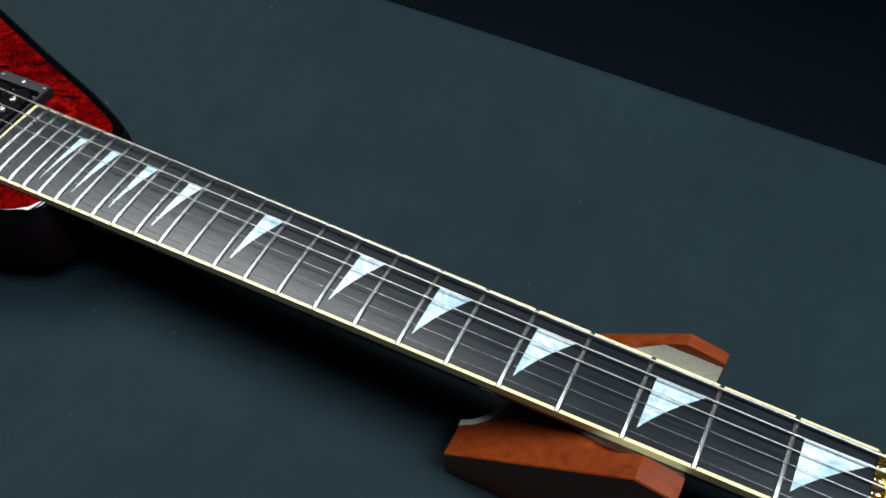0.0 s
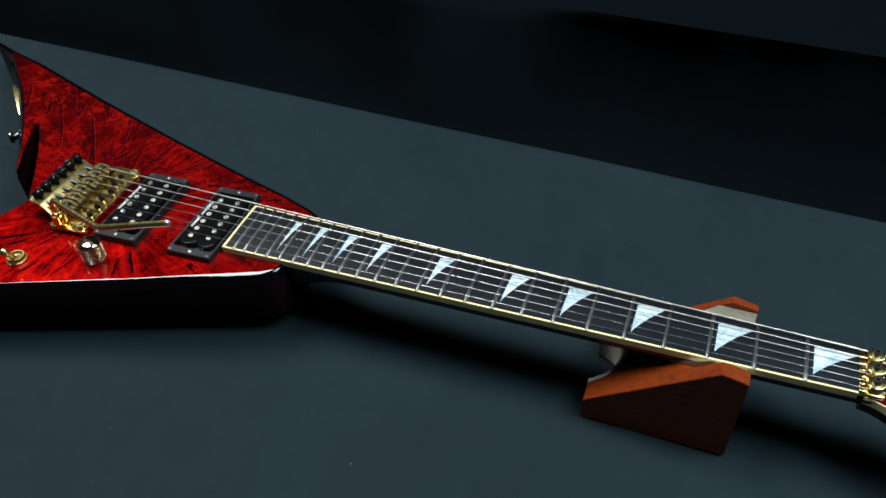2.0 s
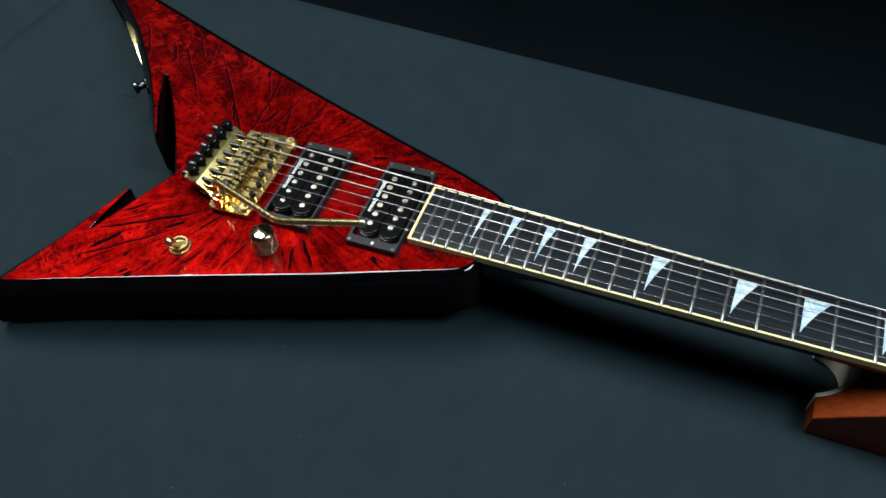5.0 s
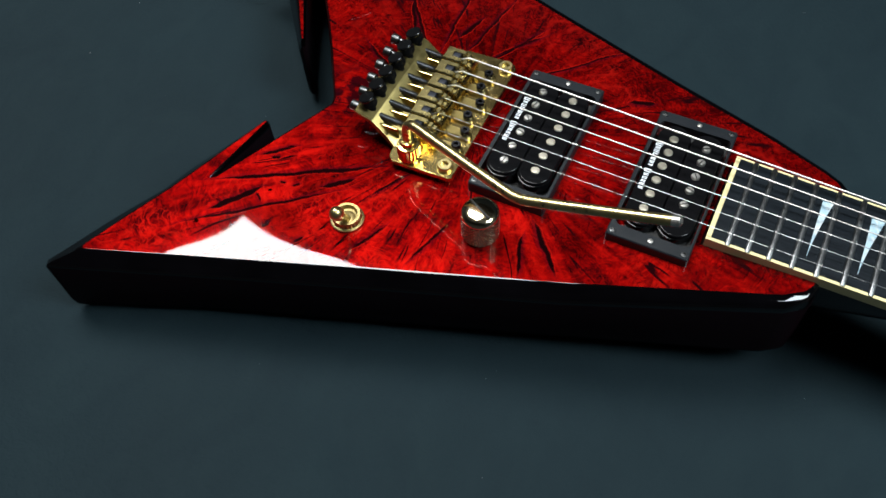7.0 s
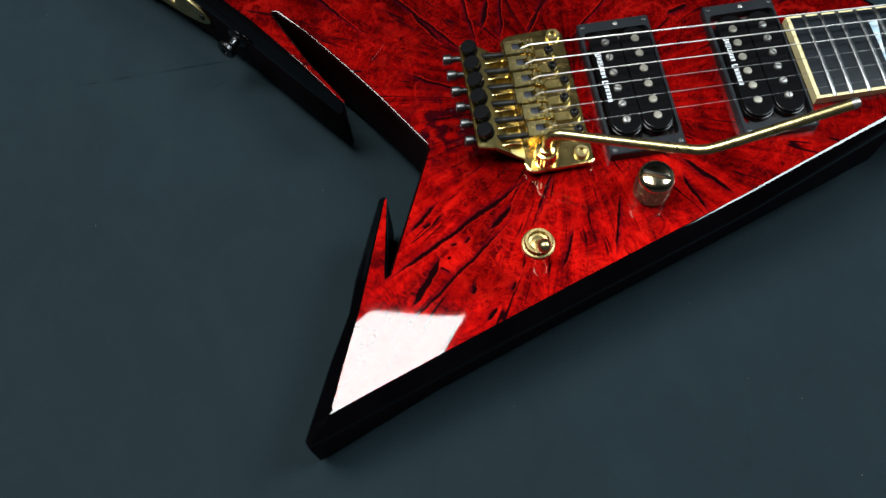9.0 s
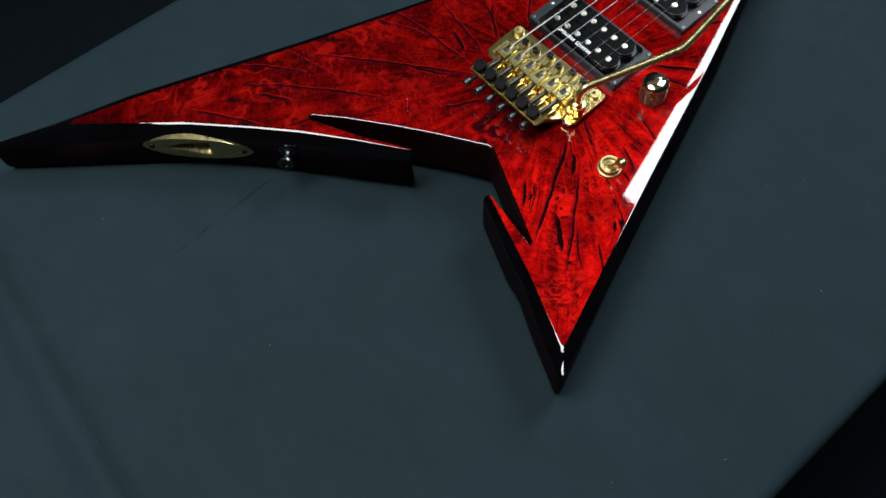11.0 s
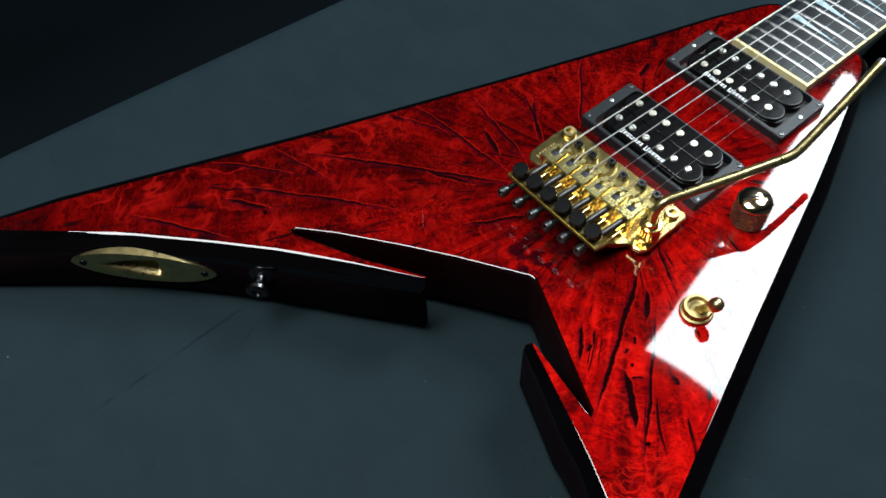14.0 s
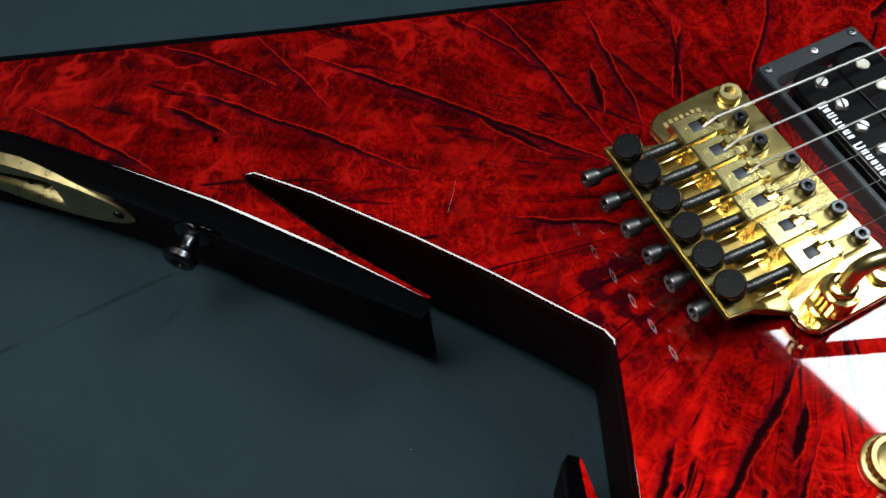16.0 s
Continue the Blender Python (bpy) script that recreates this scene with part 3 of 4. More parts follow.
def build_body():
    # (outer edge, edge of the red top); equal where the edge is a sharp cut
    o = [
        ((0.2083, -0.0299), (0.2052, -0.029)), ((0.2053, -0.0389), (0.2023, -0.034)), ((0.1964, -0.0455), (0.1934, -0.04)),
        ((0.1004, -0.0846), (0.0994, -0.0755)), ((0.0021, -0.1191), (0.0014, -0.1097)), ((-0.0765, -0.1474), (-0.0772, -0.1380)),
        ((-0.1410, -0.1710), (-0.1290, -0.1570)), ((-0.1462, -0.1724), (-0.1318, -0.1577)), ((-0.1475, -0.1688), (-0.1319, -0.1553)),
        ((-0.1315, -0.1315), (-0.1231, -0.1324)), ((-0.1194, -0.1066), (-0.1126, -0.1066)), ((-0.1143, -0.0887), (-0.1064, -0.0885)),
        ((-0.0959, -0.0435), (-0.0924, -0.0465)), ((-0.0934, -0.0423), (-0.0917, -0.0458)), ((-0.0916, -0.045), (-0.0915, -0.0465)),
        ((-0.0965, -0.0896), (-0.0965, -0.0896)), ((-0.0974, -0.0918), (-0.0974, -0.0918)), ((-0.096, -0.0904), (-0.096, -0.0904)),
        ((-0.0689, -0.028), (-0.0689, -0.028)), ((-0.0652, -0.0191), (-0.0652, -0.0191)), ((-0.066, -0.0156), (-0.066, -0.0156)),
        ((-0.0878, 0.0186), (-0.0878, 0.0186)), ((-0.104, 0.0422), (-0.104, 0.0422)), ((-0.1269, 0.0732), (-0.1269, 0.0732)),
        ((-0.1423, 0.0909), (-0.1423, 0.0909)), ((-0.1446, 0.0919), (-0.1446, 0.0919)), ((-0.1438, 0.089), (-0.1438, 0.089)),
        ((-0.1258, 0.0529), (-0.1258, 0.0529)), ((-0.1082, 0.0207), (-0.1077, 0.0202)), ((-0.1092, 0.0187), (-0.1079, 0.0194)),
        ((-0.1122, 0.0191), (-0.1097, 0.0213)), ((-0.1368, 0.0489), (-0.1312, 0.0528)), ((-0.164, 0.0828), (-0.1573, 0.0876)),
        ((-0.1875, 0.1104), (-0.1808, 0.1148)), ((-0.2185, 0.1428), (-0.2113, 0.1481)), ((-0.2465, 0.1677), (-0.2395, 0.1735)),
        ((-0.2776, 0.193), (-0.2688, 0.2)), ((-0.3065, 0.2165), (-0.2730, 0.2037)), ((-0.3318, 0.2372), (-0.2765, 0.2062)),
        ((-0.3338, 0.2398), (-0.2778, 0.2081)), ((-0.3312, 0.2413), (-0.2758, 0.2093)), ((-0.2987, 0.2296), (-0.2730, 0.2090)),
        ((-0.2313, 0.2042), (-0.2341, 0.1962)), ((-0.1015, 0.1535), (-0.1045, 0.1459)), ((0.0211, 0.1084), (0.0186, 0.1013)),
        ((0.1108, 0.0771), (0.108, 0.0701)), ((0.1684, 0.0583), (0.1655, 0.0515)), ((0.1971, 0.0464), (0.1947, 0.0404)),
        ((0.2062, 0.0414), (0.2022, 0.0366)), ((0.2104, 0.0347), (0.2058, 0.0323)), ((0.2114, 0.027), (0.2078, 0.0269)),
    ]
    bm = bmesh.new()
    n = len(o)
    cut = [(a[0] - b[0]) ** 2 + (a[1] - b[1]) ** 2 < 1e-7 for a, b in o]

    def inward(i):
        d = (Vector(o[(i + 1) % n][0]) - Vector(o[i][0])).normalized() + (Vector(o[i][0]) - Vector(o[i - 1][0])).normalized()
        return Vector((d.y, -d.x)).normalized()

    pairs = [(Vector(a), Vector(a) + inward(i) * 0.0016 if cut[i] else Vector(b)) for i, (a, b) in enumerate(o)]

    # depth and steepness of the bevel at the two wing tips
    bevel = {8: (-0.0055, 0.93), 36: (-0.0110, 0.62), 37: (-0.0125, 0.6)}

    def loop(t, z, zc, zr, zs, zb):
        out = []
        for i, (a, b) in enumerate(pairs):
            q = b.lerp(a, t)
            out.append(bm.verts.new((q.x, q.y, zc * 1.45 if cut[i] else bevel[i][0] * t ** bevel[i][1] if i in bevel else -0.0095 * t if 38 <= i <= 41 else zb if 3 <= i <= 13 else zs if 30 <= i <= 35 else zr if 42 <= i <= 48 else z)))
        return out

    def low_loop(d, z, zt):
        out = []
        for i, (a, b) in enumerate(pairs):
            q = a + inward(i) * (d + (0.0040 if 3 <= i <= 5 else 0.0))
            # the back is planed thinner towards the wing tips, where it lies on the table
            deep = min(THICK, (guitar.matrix_world @ Vector((q.x, q.y, 0))).z - 0.0012)
            out.append(bm.verts.new((q.x, q.y, (zt if 3 <= i <= 10 else z) - deep)))
        return out

    # rounded shoulder, flat bevel, upright side, rounded back edge
    levels = (
        (0, 0, 0, 0, 0, 0),
        (0.06, -2e-05, -5e-06, -4e-05, -0.0001, -6e-05),
        (0.13, -6e-05, -2e-05, -0.00013, -0.0003, -0.0003),
        (0.22, -0.00015, -5e-05, -0.00033, -0.00066, -0.00078),
        (0.33, -0.0003, -9e-05, -0.0007, -0.0014, -0.00138),
        (0.46, -0.00052, -0.00016, -0.00127, -0.0026, -0.0021),
        (0.6, -0.0009, -0.00026, -0.0021, -0.0046, -0.0028),
        (0.74, -0.00148, -0.00041, -0.0032, -0.006, -0.0035),
        (0.86, -0.0025, -0.00062, -0.0046, -0.0074, -0.0041),
        (0.95, -0.0042, -0.00092, -0.0062, -0.0088, -0.0047),
        (1, -0.0068, -0.0014, -0.0086, -0.0106, -0.0062),
    )
    loops = [loop(*level) for level in levels]
    # the treble side leans in towards the back
    loops += [low_loop(0.0, 0.005, 0.0075), low_loop(0.0012, 0.0014, 0.0020), low_loop(0.0030, 0.0, 0.0)]
    # the red top falls away a little along the treble edge and the tail of that wing
    roll = {2: (0.1912, -0.0311), 3: (0.0943, -0.0609), 4: (-0.0040, -0.0943), 5: (-0.0824, -0.1212), 6: (-0.1132, -0.1308), 7: (-0.1134, -0.1308), 8: (-0.1134, -0.1306), 9: (-0.1128, -0.1285), 10: (-0.1046, -0.1090), 11: (-0.1000, -0.0925)}
    depth = 0.00018
    strip = [loops[0]]
    for t in (0.25, 0.5, 0.75, 1.0):
        ring = []
        for i, (a, b) in enumerate(pairs):
            if i in roll:
                q = b.lerp(Vector(roll[i]), t)
                ring.append(bm.verts.new((q.x, q.y, -depth * (1 - t) ** 3)))
            else:
                ring.append(loops[0][i])
        strip.append(ring)
    for i in roll:
        for ring in loops[:len(levels)]:
            ring[i].co.z -= depth
    for a, b in zip(strip, strip[1:]):
        for i in range(n):
            j = (i + 1) % n
            q = [a[i], a[j], b[j], b[i]]
            q = [v for k, v in enumerate(q) if v not in q[:k]]
            if len(q) > 2:
                bm.faces.new(q)
    for ring in (strip[-1], loops[-1]):
        for tri in tessellate_polygon([[Vector((v.co.x, v.co.y, 0)) for v in ring]]):
            bm.faces.new([ring[k] for k in tri])
    for k, (a, b) in enumerate(zip(loops, loops[1:])):
        for i in range(n):
            f = bm.faces.new((a[i], a[(i + 1) % n], b[(i + 1) % n], b[i]))
            inner = cut[i] and cut[(i + 1) % n]
            f.material_index = (4 if inner else 3) if k > 9 else (2 if inner else 1)
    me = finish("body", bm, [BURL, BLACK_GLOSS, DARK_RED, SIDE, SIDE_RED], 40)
    # the red top stays flat up to its border
    for e in me.edges:
        a, b = e.vertices
        if a < n and b < n and (a - b) % n in (1, n - 1):
            e.use_edge_sharp = True
    return part("body", me, None, guitar, "glossy red burl body with black bevelled edges")


body = build_body()

# ---- neck, fretboard, frets, inlays ----
SCALE = 0.648


def fret_x(n):
    return SCALE * 2 ** (-n / 12)


def board_z(x):
    return 0.0057 - 0.0354 * (x - 0.16)


def half_width(x):
    return 0.0213 + (0.0281 - 0.0213) * (SCALE - x) / (SCALE - 0.162)


BOARD_END = 0.1516


def slab_along(x0, x1, ya, yb, za, zb, steps=12, arch=0.0):
    """A bar along the board; ya, yb: edges as functions of x; za, zb: depths under the board's face."""
    bm = bmesh.new()
    rings = []
    for i in range(steps + 1):
        x = x0 + (x1 - x0) * i / steps
        z = board_z(x)
        a, b = ya(x), yb(x)
        ring = [(x, a, z - zb), (x, b, z - zb)]
        m = 6 if arch else 1
        for k in range(m + 1):
            t = k / m
            ring.append((x, b + (a - b) * t, z - za + arch * (1 - (2 * t - 1) ** 2)))
        rings.append([bm.verts.new(p) for p in ring])
    for a, b in zip(rings, rings[1:]):
        for k in range(len(a)):
            bm.faces.new((a[k], a[(k + 1) % len(a)], b[(k + 1) % len(b)], b[k]))
    bm.faces.new(rings[0])
    bm.faces.new(list(reversed(rings[-1])))
    return bm


def build_neck():
    bm = bmesh.new()
    rings = []
    for i in range(41):
        x = 0.15 + (0.668 - 0.15) * i / 40
        hw = half_width(min(x, SCALE)) + 0.0001
        t = max(0.0, min(1.0, (x - 0.20) / 0.06))
        t = t * t * (3 - 2 * t)
        depth = 0.034 * (1 - t) + 0.0142 * t - 0.0012 * max(0, (x - 0.3) / 0.35)
        top = board_z(x) - 0.0058
        ring = [(x, -hw + 2 * hw * k / 4, top) for k in range(4)] + [(x, hw, top)]
        for k in range(1, 14):
            a = math.pi * k / 14
            q = abs(math.sin(a)) ** (0.8 - 0.35 * (1 - t))
            c = math.copysign(abs(math.cos(a)) ** 0.85, math.cos(a))
            ring.append((x, hw * c, top - depth * q))
        rings.append([bm.verts.new(p) for p in ring])
    for a, b in zip(rings, rings[1:]):
        for k in range(len(a)):
            bm.faces.new((a[k], a[(k + 1) % len(a)], b[(k + 1) % len(b)], b[k]))
    bm.faces.new(rings[0])
    bm.faces.new(list(reversed(rings[-1])))
    part("neck", bm, NECKWOOD, guitar, "dark lacquered neck", smooth=60)

    board = part("fretboard", slab_along(BOARD_END + 0.0022, SCALE - 0.002, lambda x: -half_width(x) + 0.0017, lambda x: half_width(x) - 0.00112, 0.0, 0.0055, 16, 0.0009), EBONY, guitar, "black ebony fretboard")
    part("binding", slab_along(BOARD_END, SCALE - 0.002, lambda x: -half_width(x), lambda x: -half_width(x) + 0.00168, 0.0, 0.0058), CREAM, board, "aged cream binding")
    part("binding", slab_along(BOARD_END, SCALE - 0.002, lambda x: half_width(x) - 0.00110, lambda x: half_width(x), 0.0, 0.0058), CREAM, board, "aged cream binding")
    part("binding", slab_along(BOARD_END, BOARD_END + 0.00218, lambda x: -half_width(x) + 0.0017, lambda x: half_width(x) - 0.0017, -0.0003, 0.0058, 2), CREAM, board, "aged cream binding")
    for n in range(1, 25):
        x = fret_x(n)
        hw = half_width(x) - 0.0002
        bm = bmesh.new()
        rings = []
        for k in range(13):
            t = k / 12
            y = -hw + 2 * hw * t
            drop = 0.0006 if k in (0, 12) else 0.0
            z = board_z(x) + 0.0009 * (1 - (2 * t - 1) ** 2)
            ring = [(-0.00142, -0.0002)] + [(0.00142 * math.sin(radians(a)), 0.00125 * math.cos(radians(a)) - 0.0001) for a in (-75, -55, -36, -18, 0, 18, 36, 55, 75)] + [(0.00142, -0.0002)]
            rings.append([bm.verts.new((x + dx, y, z + dz - drop * (dz > 0))) for dx, dz in ring])
        for a, b in zip(rings, rings[1:]):
            for k in range(len(a)):
                bm.faces.new((a[k], a[(k + 1) % len(a)], b[(k + 1) % len(b)], b[k]))
        bm.faces.new(rings[0])
        bm.faces.new(list(reversed(rings[-1])))
        part("fret", bm, FRET, board, smooth=60)
    for n in (1, 3, 5, 7, 9, 12, 15, 17, 19, 21):
        xa, w = fret_x(n), fret_x(n - 1) - fret_x(n)
        hw = half_width(xa)
        late = max(0, n - 12)
        left, right, tip = {1: (0.13, 0.93, 0.13), 3: (0.14, 0.88, 0.14), 5: (0.15, 0.85, 0.14), 7: (0.16, 0.85, 0.15), 9: (0.22, 0.85, 0.18)}.get(n, (0.30 + 0.013 * late, 0.91 - 0.004 * late, 0.27 + 0.017 * late))
        a = Vector((xa + left * w, (0.56 + 0.004 * n) * hw))
        b = Vector((xa + right * w, (0.57 + 0.004 * n) * hw))
        c = Vector((xa + tip * w, -0.65 * hw))
        # rows from the wide end to the tip, laid on the arched board
        bm = bmesh.new()
        rows = []
        for k in range(11):
            t = k / 10
            p, q = a.lerp(c, t), b.lerp(c, t)
            q.x -= 0.05 * w * math.sin(math.pi * t)
            ends = [Vector((max(p.x, p.x + (q.x - p.x) * u / 3) + 0.0003 * (t == 1) * u / 3, p.y + (q.y - p.y) * u / 3)) for u in range(4)]
            rows.append([bm.verts.new((e.x, e.y, board_z(e.x) + 0.0009 * (1 - (e.y / hw) ** 2) + 0.00009)) for e in ends])
        for r0, r1 in zip(rows, rows[1:]):
            for k in range(3):
                bm.faces.new((r0[k], r1[k], r1[k + 1], r0[k + 1]))
        rim = [r[0] for r in rows] + rows[-1][1:] + [r[3] for r in reversed(rows[:-1])] + [rows[0][2], rows[0][1]]
        low = [bm.verts.new((v.co.x, v.co.y, v.co.z - 0.001)) for v in rim]
        for k in range(len(rim)):
            m = (k + 1) % len(rim)
            bm.faces.new((rim[k], low[k], low[m], rim[m]))
        part("inlay", bm, PEARL, board, "pearl shark-fin position marker", smooth=0)


build_neck()

# ---- headstock and locking nut ----
HEAD = pose(SCALE + 0.003, 0, board_z(SCALE) - 0.0035, 0, 11.0, 0)


def build_head():
    left = curve_points([(0.0, 0.0205, 0), (0.010, 0.0202, 0), (0.018, 0.0184, 0), (0.026, 0.0160, 0), (0.032, 0.0178, 0), (0.040, 0.0236, 0), (0.050, 0.0235, 0), (0.10, -0.006, 0), (0.165, -0.052, 0)], 4)
    right = curve_points([(0.195, -0.104, 0), (0.12, -0.076, 0), (0.06, -0.0475, 0), (0.035, -0.0330, 0), (0.025, -0.0275, 0), (0.014, -0.0230, 0), (0.006, -0.0212, 0), (0.0, -0.0210, 0)], 4)
    line = [(p.x, p.y) for p in left + right]
    c = Vector((0.08, -0.02))
    inner = [tuple(Vector(p) + (c - Vector(p)).normalized() * 0.0022) for p in line]
    head = part("headstock", prism(line, -0.0135, -0.0004), NECKWOOD, guitar, "pointed headstock with dark red face", HEAD)
    part("face", prism(inner, -0.0006, 0.0002), HEAD_RED, head, "dark red lacquered face")
    bm = bmesh.new()
    n = len(line)
    vo = [bm.verts.new((*p, 0.0)) for p in line]
    vi = [bm.verts.new((*p, 0.0001)) for p in inner]
    ob = [bm.verts.new((p[0], p[1] - 0.0001, -0.0062)) for p in line]
    for i in range(n):
        j = (i + 1) % n
        bm.faces.new((vo[i], vo[j], vi[j], vi[i]))
        bm.faces.new((ob[i], ob[j], vo[j], vo[i]))
    part("binding", bm, CREAM, head, "aged cream binding")
    cover = [(0.014, -0.012), (0.014, 0.010), (0.020, 0.0105), (0.050, -0.006), (0.056, -0.013), (0.050, -0.018), (0.020, -0.0135)]
    part("truss_cover", prism(list(reversed(cover)), 0.0003, 0.0022, 0.0005, 2), RING, head, "black truss-rod cover", None, 20)


build_head()


def build_nut():
    x = SCALE
    z = board_z(x)
    nut = part("locking_nut", box(x - 0.0015, x + 0.0145, -0.0205, 0.0205, z - 0.004, z - 0.0002, 0.0005), GOLD, guitar, "gold locking nut with three clamps")
    # the scalloped shelf under the strings
    for k in range(7):
        y = 0.0190 - 0.00633 * k
        part("ridge", box(x - 0.0018, x + 0.0022, y - 0.0013, y + 0.0013, z - 0.0005, z + 0.0022, 0.0005), GOLD, nut)
    for k in range(3):
        y = 0.0133 - 0.0133 * k
        m = Matrix.Translation((x + 0.0085, y, z))
        outline = []
        for i in range(28):
            a = 2 * math.pi * i / 28
            w = 0.0060 - 0.0016 * math.cos(a) ** 4
            outline.append((0.0056 * math.copysign(abs(math.cos(a)) ** 0.6, math.cos(a)), (w if abs(math.sin(a)) > 0.2 else w) * math.copysign(abs(math.sin(a)) ** 0.6, math.sin(a))))
        part("clamp", prism(outline, 0.001, 0.0055, 0.0012, 3), GOLD_SADDLE, nut, "", m, 50)
        part("clamp_bolt", lathe([(0.0029, 0.0), (0.0030, 0.0024), (0.0026, 0.0036), (0.0013, 0.0036), (0.0012, 0.0016), (0, 0.0015)], 18), SCREW, nut, "dark socket bolt", Matrix.Translation((x + 0.0085, y, z + 0.0052)))


build_nut()

# ---- bridge ----
HARDWARE = Matrix.Translation((-0.0008, 0, -0.0006))
BRIDGE = Matrix.Translation((-0.0009, -0.0028, -0.0006))
STRING_Y = [0.0296 - 0.01082 * i for i in range(6)]
INSERT_X = [-0.0066, -0.0060, -0.0050, -0.0058, -0.0040, -0.0034]
HOLD_X = [0.0127, 0.0128, 0.0172, 0.0150, 0.0184, 0.0184]


def build_bridge():
    outline = [(-0.0125, 0.0345)] + [(-0.0135 + 0.006 * (1 - math.cos(a)), 0.0405 + 0.006 * math.sin(a)) for a in (0.2, 0.5, 0.9, 1.3, 1.57)]
    outline += [(0.010, 0.0472), (0.0165, 0.0478), (0.0215, 0.0465), (0.0240, 0.0425), (0.0225, 0.036), (0.0238, 0.030)]
    outline += [(0.0238, -0.033), (0.0242, -0.0415), (0.0225, -0.0432), (-0.0095, -0.0440), (-0.0128, -0.0418), (-0.0138, -0.0380), (-0.0135, -0.032)]
    plate = part("tremolo_bridge", prism(list(reversed(outline)), 0.0042, 0.0066, 0.0007, 2), GOLD, guitar, "gold locking tremolo bridge with black screws", BRIDGE, 20)
    for y in (0.0417, -0.0369):
        part("stud", lathe([(0.0036, 0.0), (0.0036, 0.0065), (0.0039, 0.0068), (0.0041, 0.0082), (0.0036, 0.0092), (0.0022, 0.0092), (0.0022, 0.0070), (0, 0.0069)], 22), GOLD_WORN, plate, "worn gold post with a socket", Matrix.Translation((0.0178, y, 0)))
    # sustain tray that carries the fine tuners
    bm = bmesh.new()
    prof = [(-0.0120, 0.0066), (-0.0200, 0.0085), (-0.0275, 0.0170), (-0.0375, 0.0205), (-0.0385, 0.0185), (-0.0285, 0.0148), (-0.0215, 0.0060), (-0.0120, 0.0042)]
    a = [bm.verts.new((x, 0.0355, z)) for x, z in prof]
    b = [bm.verts.new((x, -0.0315 - (0.0045 if x > -0.015 else 0), z)) for x, z in prof]
    bm.faces.new(a)
    bm.faces.new(list(reversed(b)))
    for i in range(len(prof)):
        j = (i + 1) % len(prof)
        bm.faces.new((a[i], a[j], b[j], b[i]))
    bmesh.ops.bevel(bm, geom=bm.edges[:], offset=0.0005, segments=2, affect="EDGES")
    part("tuner_tray", bm, GOLD_TRAY, plate, "worn gold tray for the fine tuners")
    for i, y in enumerate(STRING_Y):
        # fine tuner
        t = Matrix.Translation((-0.0312, y + 0.0003, 0.0180)) @ pose(0, 0, 0, 0, -18, 0)
        part("fine_tuner", lathe([(0.0022, -0.004), (0.0022, 0.002), (0.0041, 0.0022), (0.0044, 0.0028), (0.0044, 0.0072), (0.0041, 0.0079), (0.0, 0.0080)], 26, wob=lambda i, k: 0.02 * (i % 2) if k in (3, 4) else 0), WORN_BLACK, plate, "worn black fine-tuner knob", t, 25)
        part("knob_rim", lathe([(0.0044, 0.0064), (0.00455, 0.0068), (0.0045, 0.0074), (0.0042, 0.0079)], 30), BLACK_CHROME, plate, "worn bright rim", t)
        # saddle
        x0 = INSERT_X[i]
        s = Matrix.Translation((x0, y, 0))
        bm = bmesh.new()
        w = 0.0044
        side = [(-0.0062, 0.0067), (-0.0062, 0.0150), (0.0040, 0.0150), (0.0046, 0.0160), (0.0070, 0.0168), (0.0092, 0.0160), (0.0106, 0.0140), (0.0112, 0.0120), (0.0112, 0.0067)]
        va = [bm.verts.new((x, w, z)) for x, z in side]
        vb = [bm.verts.new((x, -w, z)) for x, z in side]
        bm.faces.new(va)
        bm.faces.new(list(reversed(vb)))
        for k in range(len(side)):
            j = (k + 1) % len(side)
            bm.faces.new((va[k], va[j], vb[j], vb[k]))
        bmesh.ops.bevel(bm, geom=bm.edges[:], offset=0.00035, segments=2, affect="EDGES")
        saddle = part("saddle", bm, GOLD, plate, "", s)
        foot = rounded(0.0108, HOLD_X[i] - x0 + 0.0036, -0.0030, 0.0030, 0.0026, 4)
        part("saddle_foot", prism(foot, 0.0067, 0.0092, 0.0005, 1), GOLD_TRAY, plate, "", s, 40)
        # forked top of the saddle: a broad plate with a square opening for the block
        fork = [(-0.0070, -0.0050), (0.0030, -0.0050), (0.0046, -0.0046), (0.0046, -0.0017), (0.0026, -0.0015), (0.0026, -0.0025), (-0.0028, -0.0025), (-0.0028, 0.0025), (0.0026, 0.0025), (0.0026, 0.0015), (0.0046, 0.0017), (0.0046, 0.0046), (0.0030, 0.0050), (-0.0070, 0.0050)]
        part("saddle_top", prism(fork, 0.0146, 0.0189, 0.0006, 1), GOLD_SADDLE, plate, "worn gold plate with a square opening", s, 15)
        part("string_block", box(-0.0022, 0.0019, -0.0021, 0.0021, 0.0150, 0.0184, 0.0003), BLOCK_STEEL, plate, "dark clamping block", s)
        part("saddle_floor", box(-0.0025, 0.0040, -0.0016, 0.0016, 0.0148, 0.0154), RECESS, plate, "", s)
        for y0, y1 in ((-0.0046, -0.0010), (0.0010, 0.0046)):
            step = 0.0004 * (i % 2)
            part("saddle_cheek", box(0.0048, 0.0074, y0, y1, 0.0150, 0.0180 - step, 0.0004, 1), GOLD_SADDLE, plate, "", s, 20)
            part("saddle_cheek", box(0.0075, 0.0098, y0 * 0.86, y1 * 0.86, 0.0130, 0.0166 + step, 0.0004, 1), GOLD_SADDLE, plate, "", s, 20)
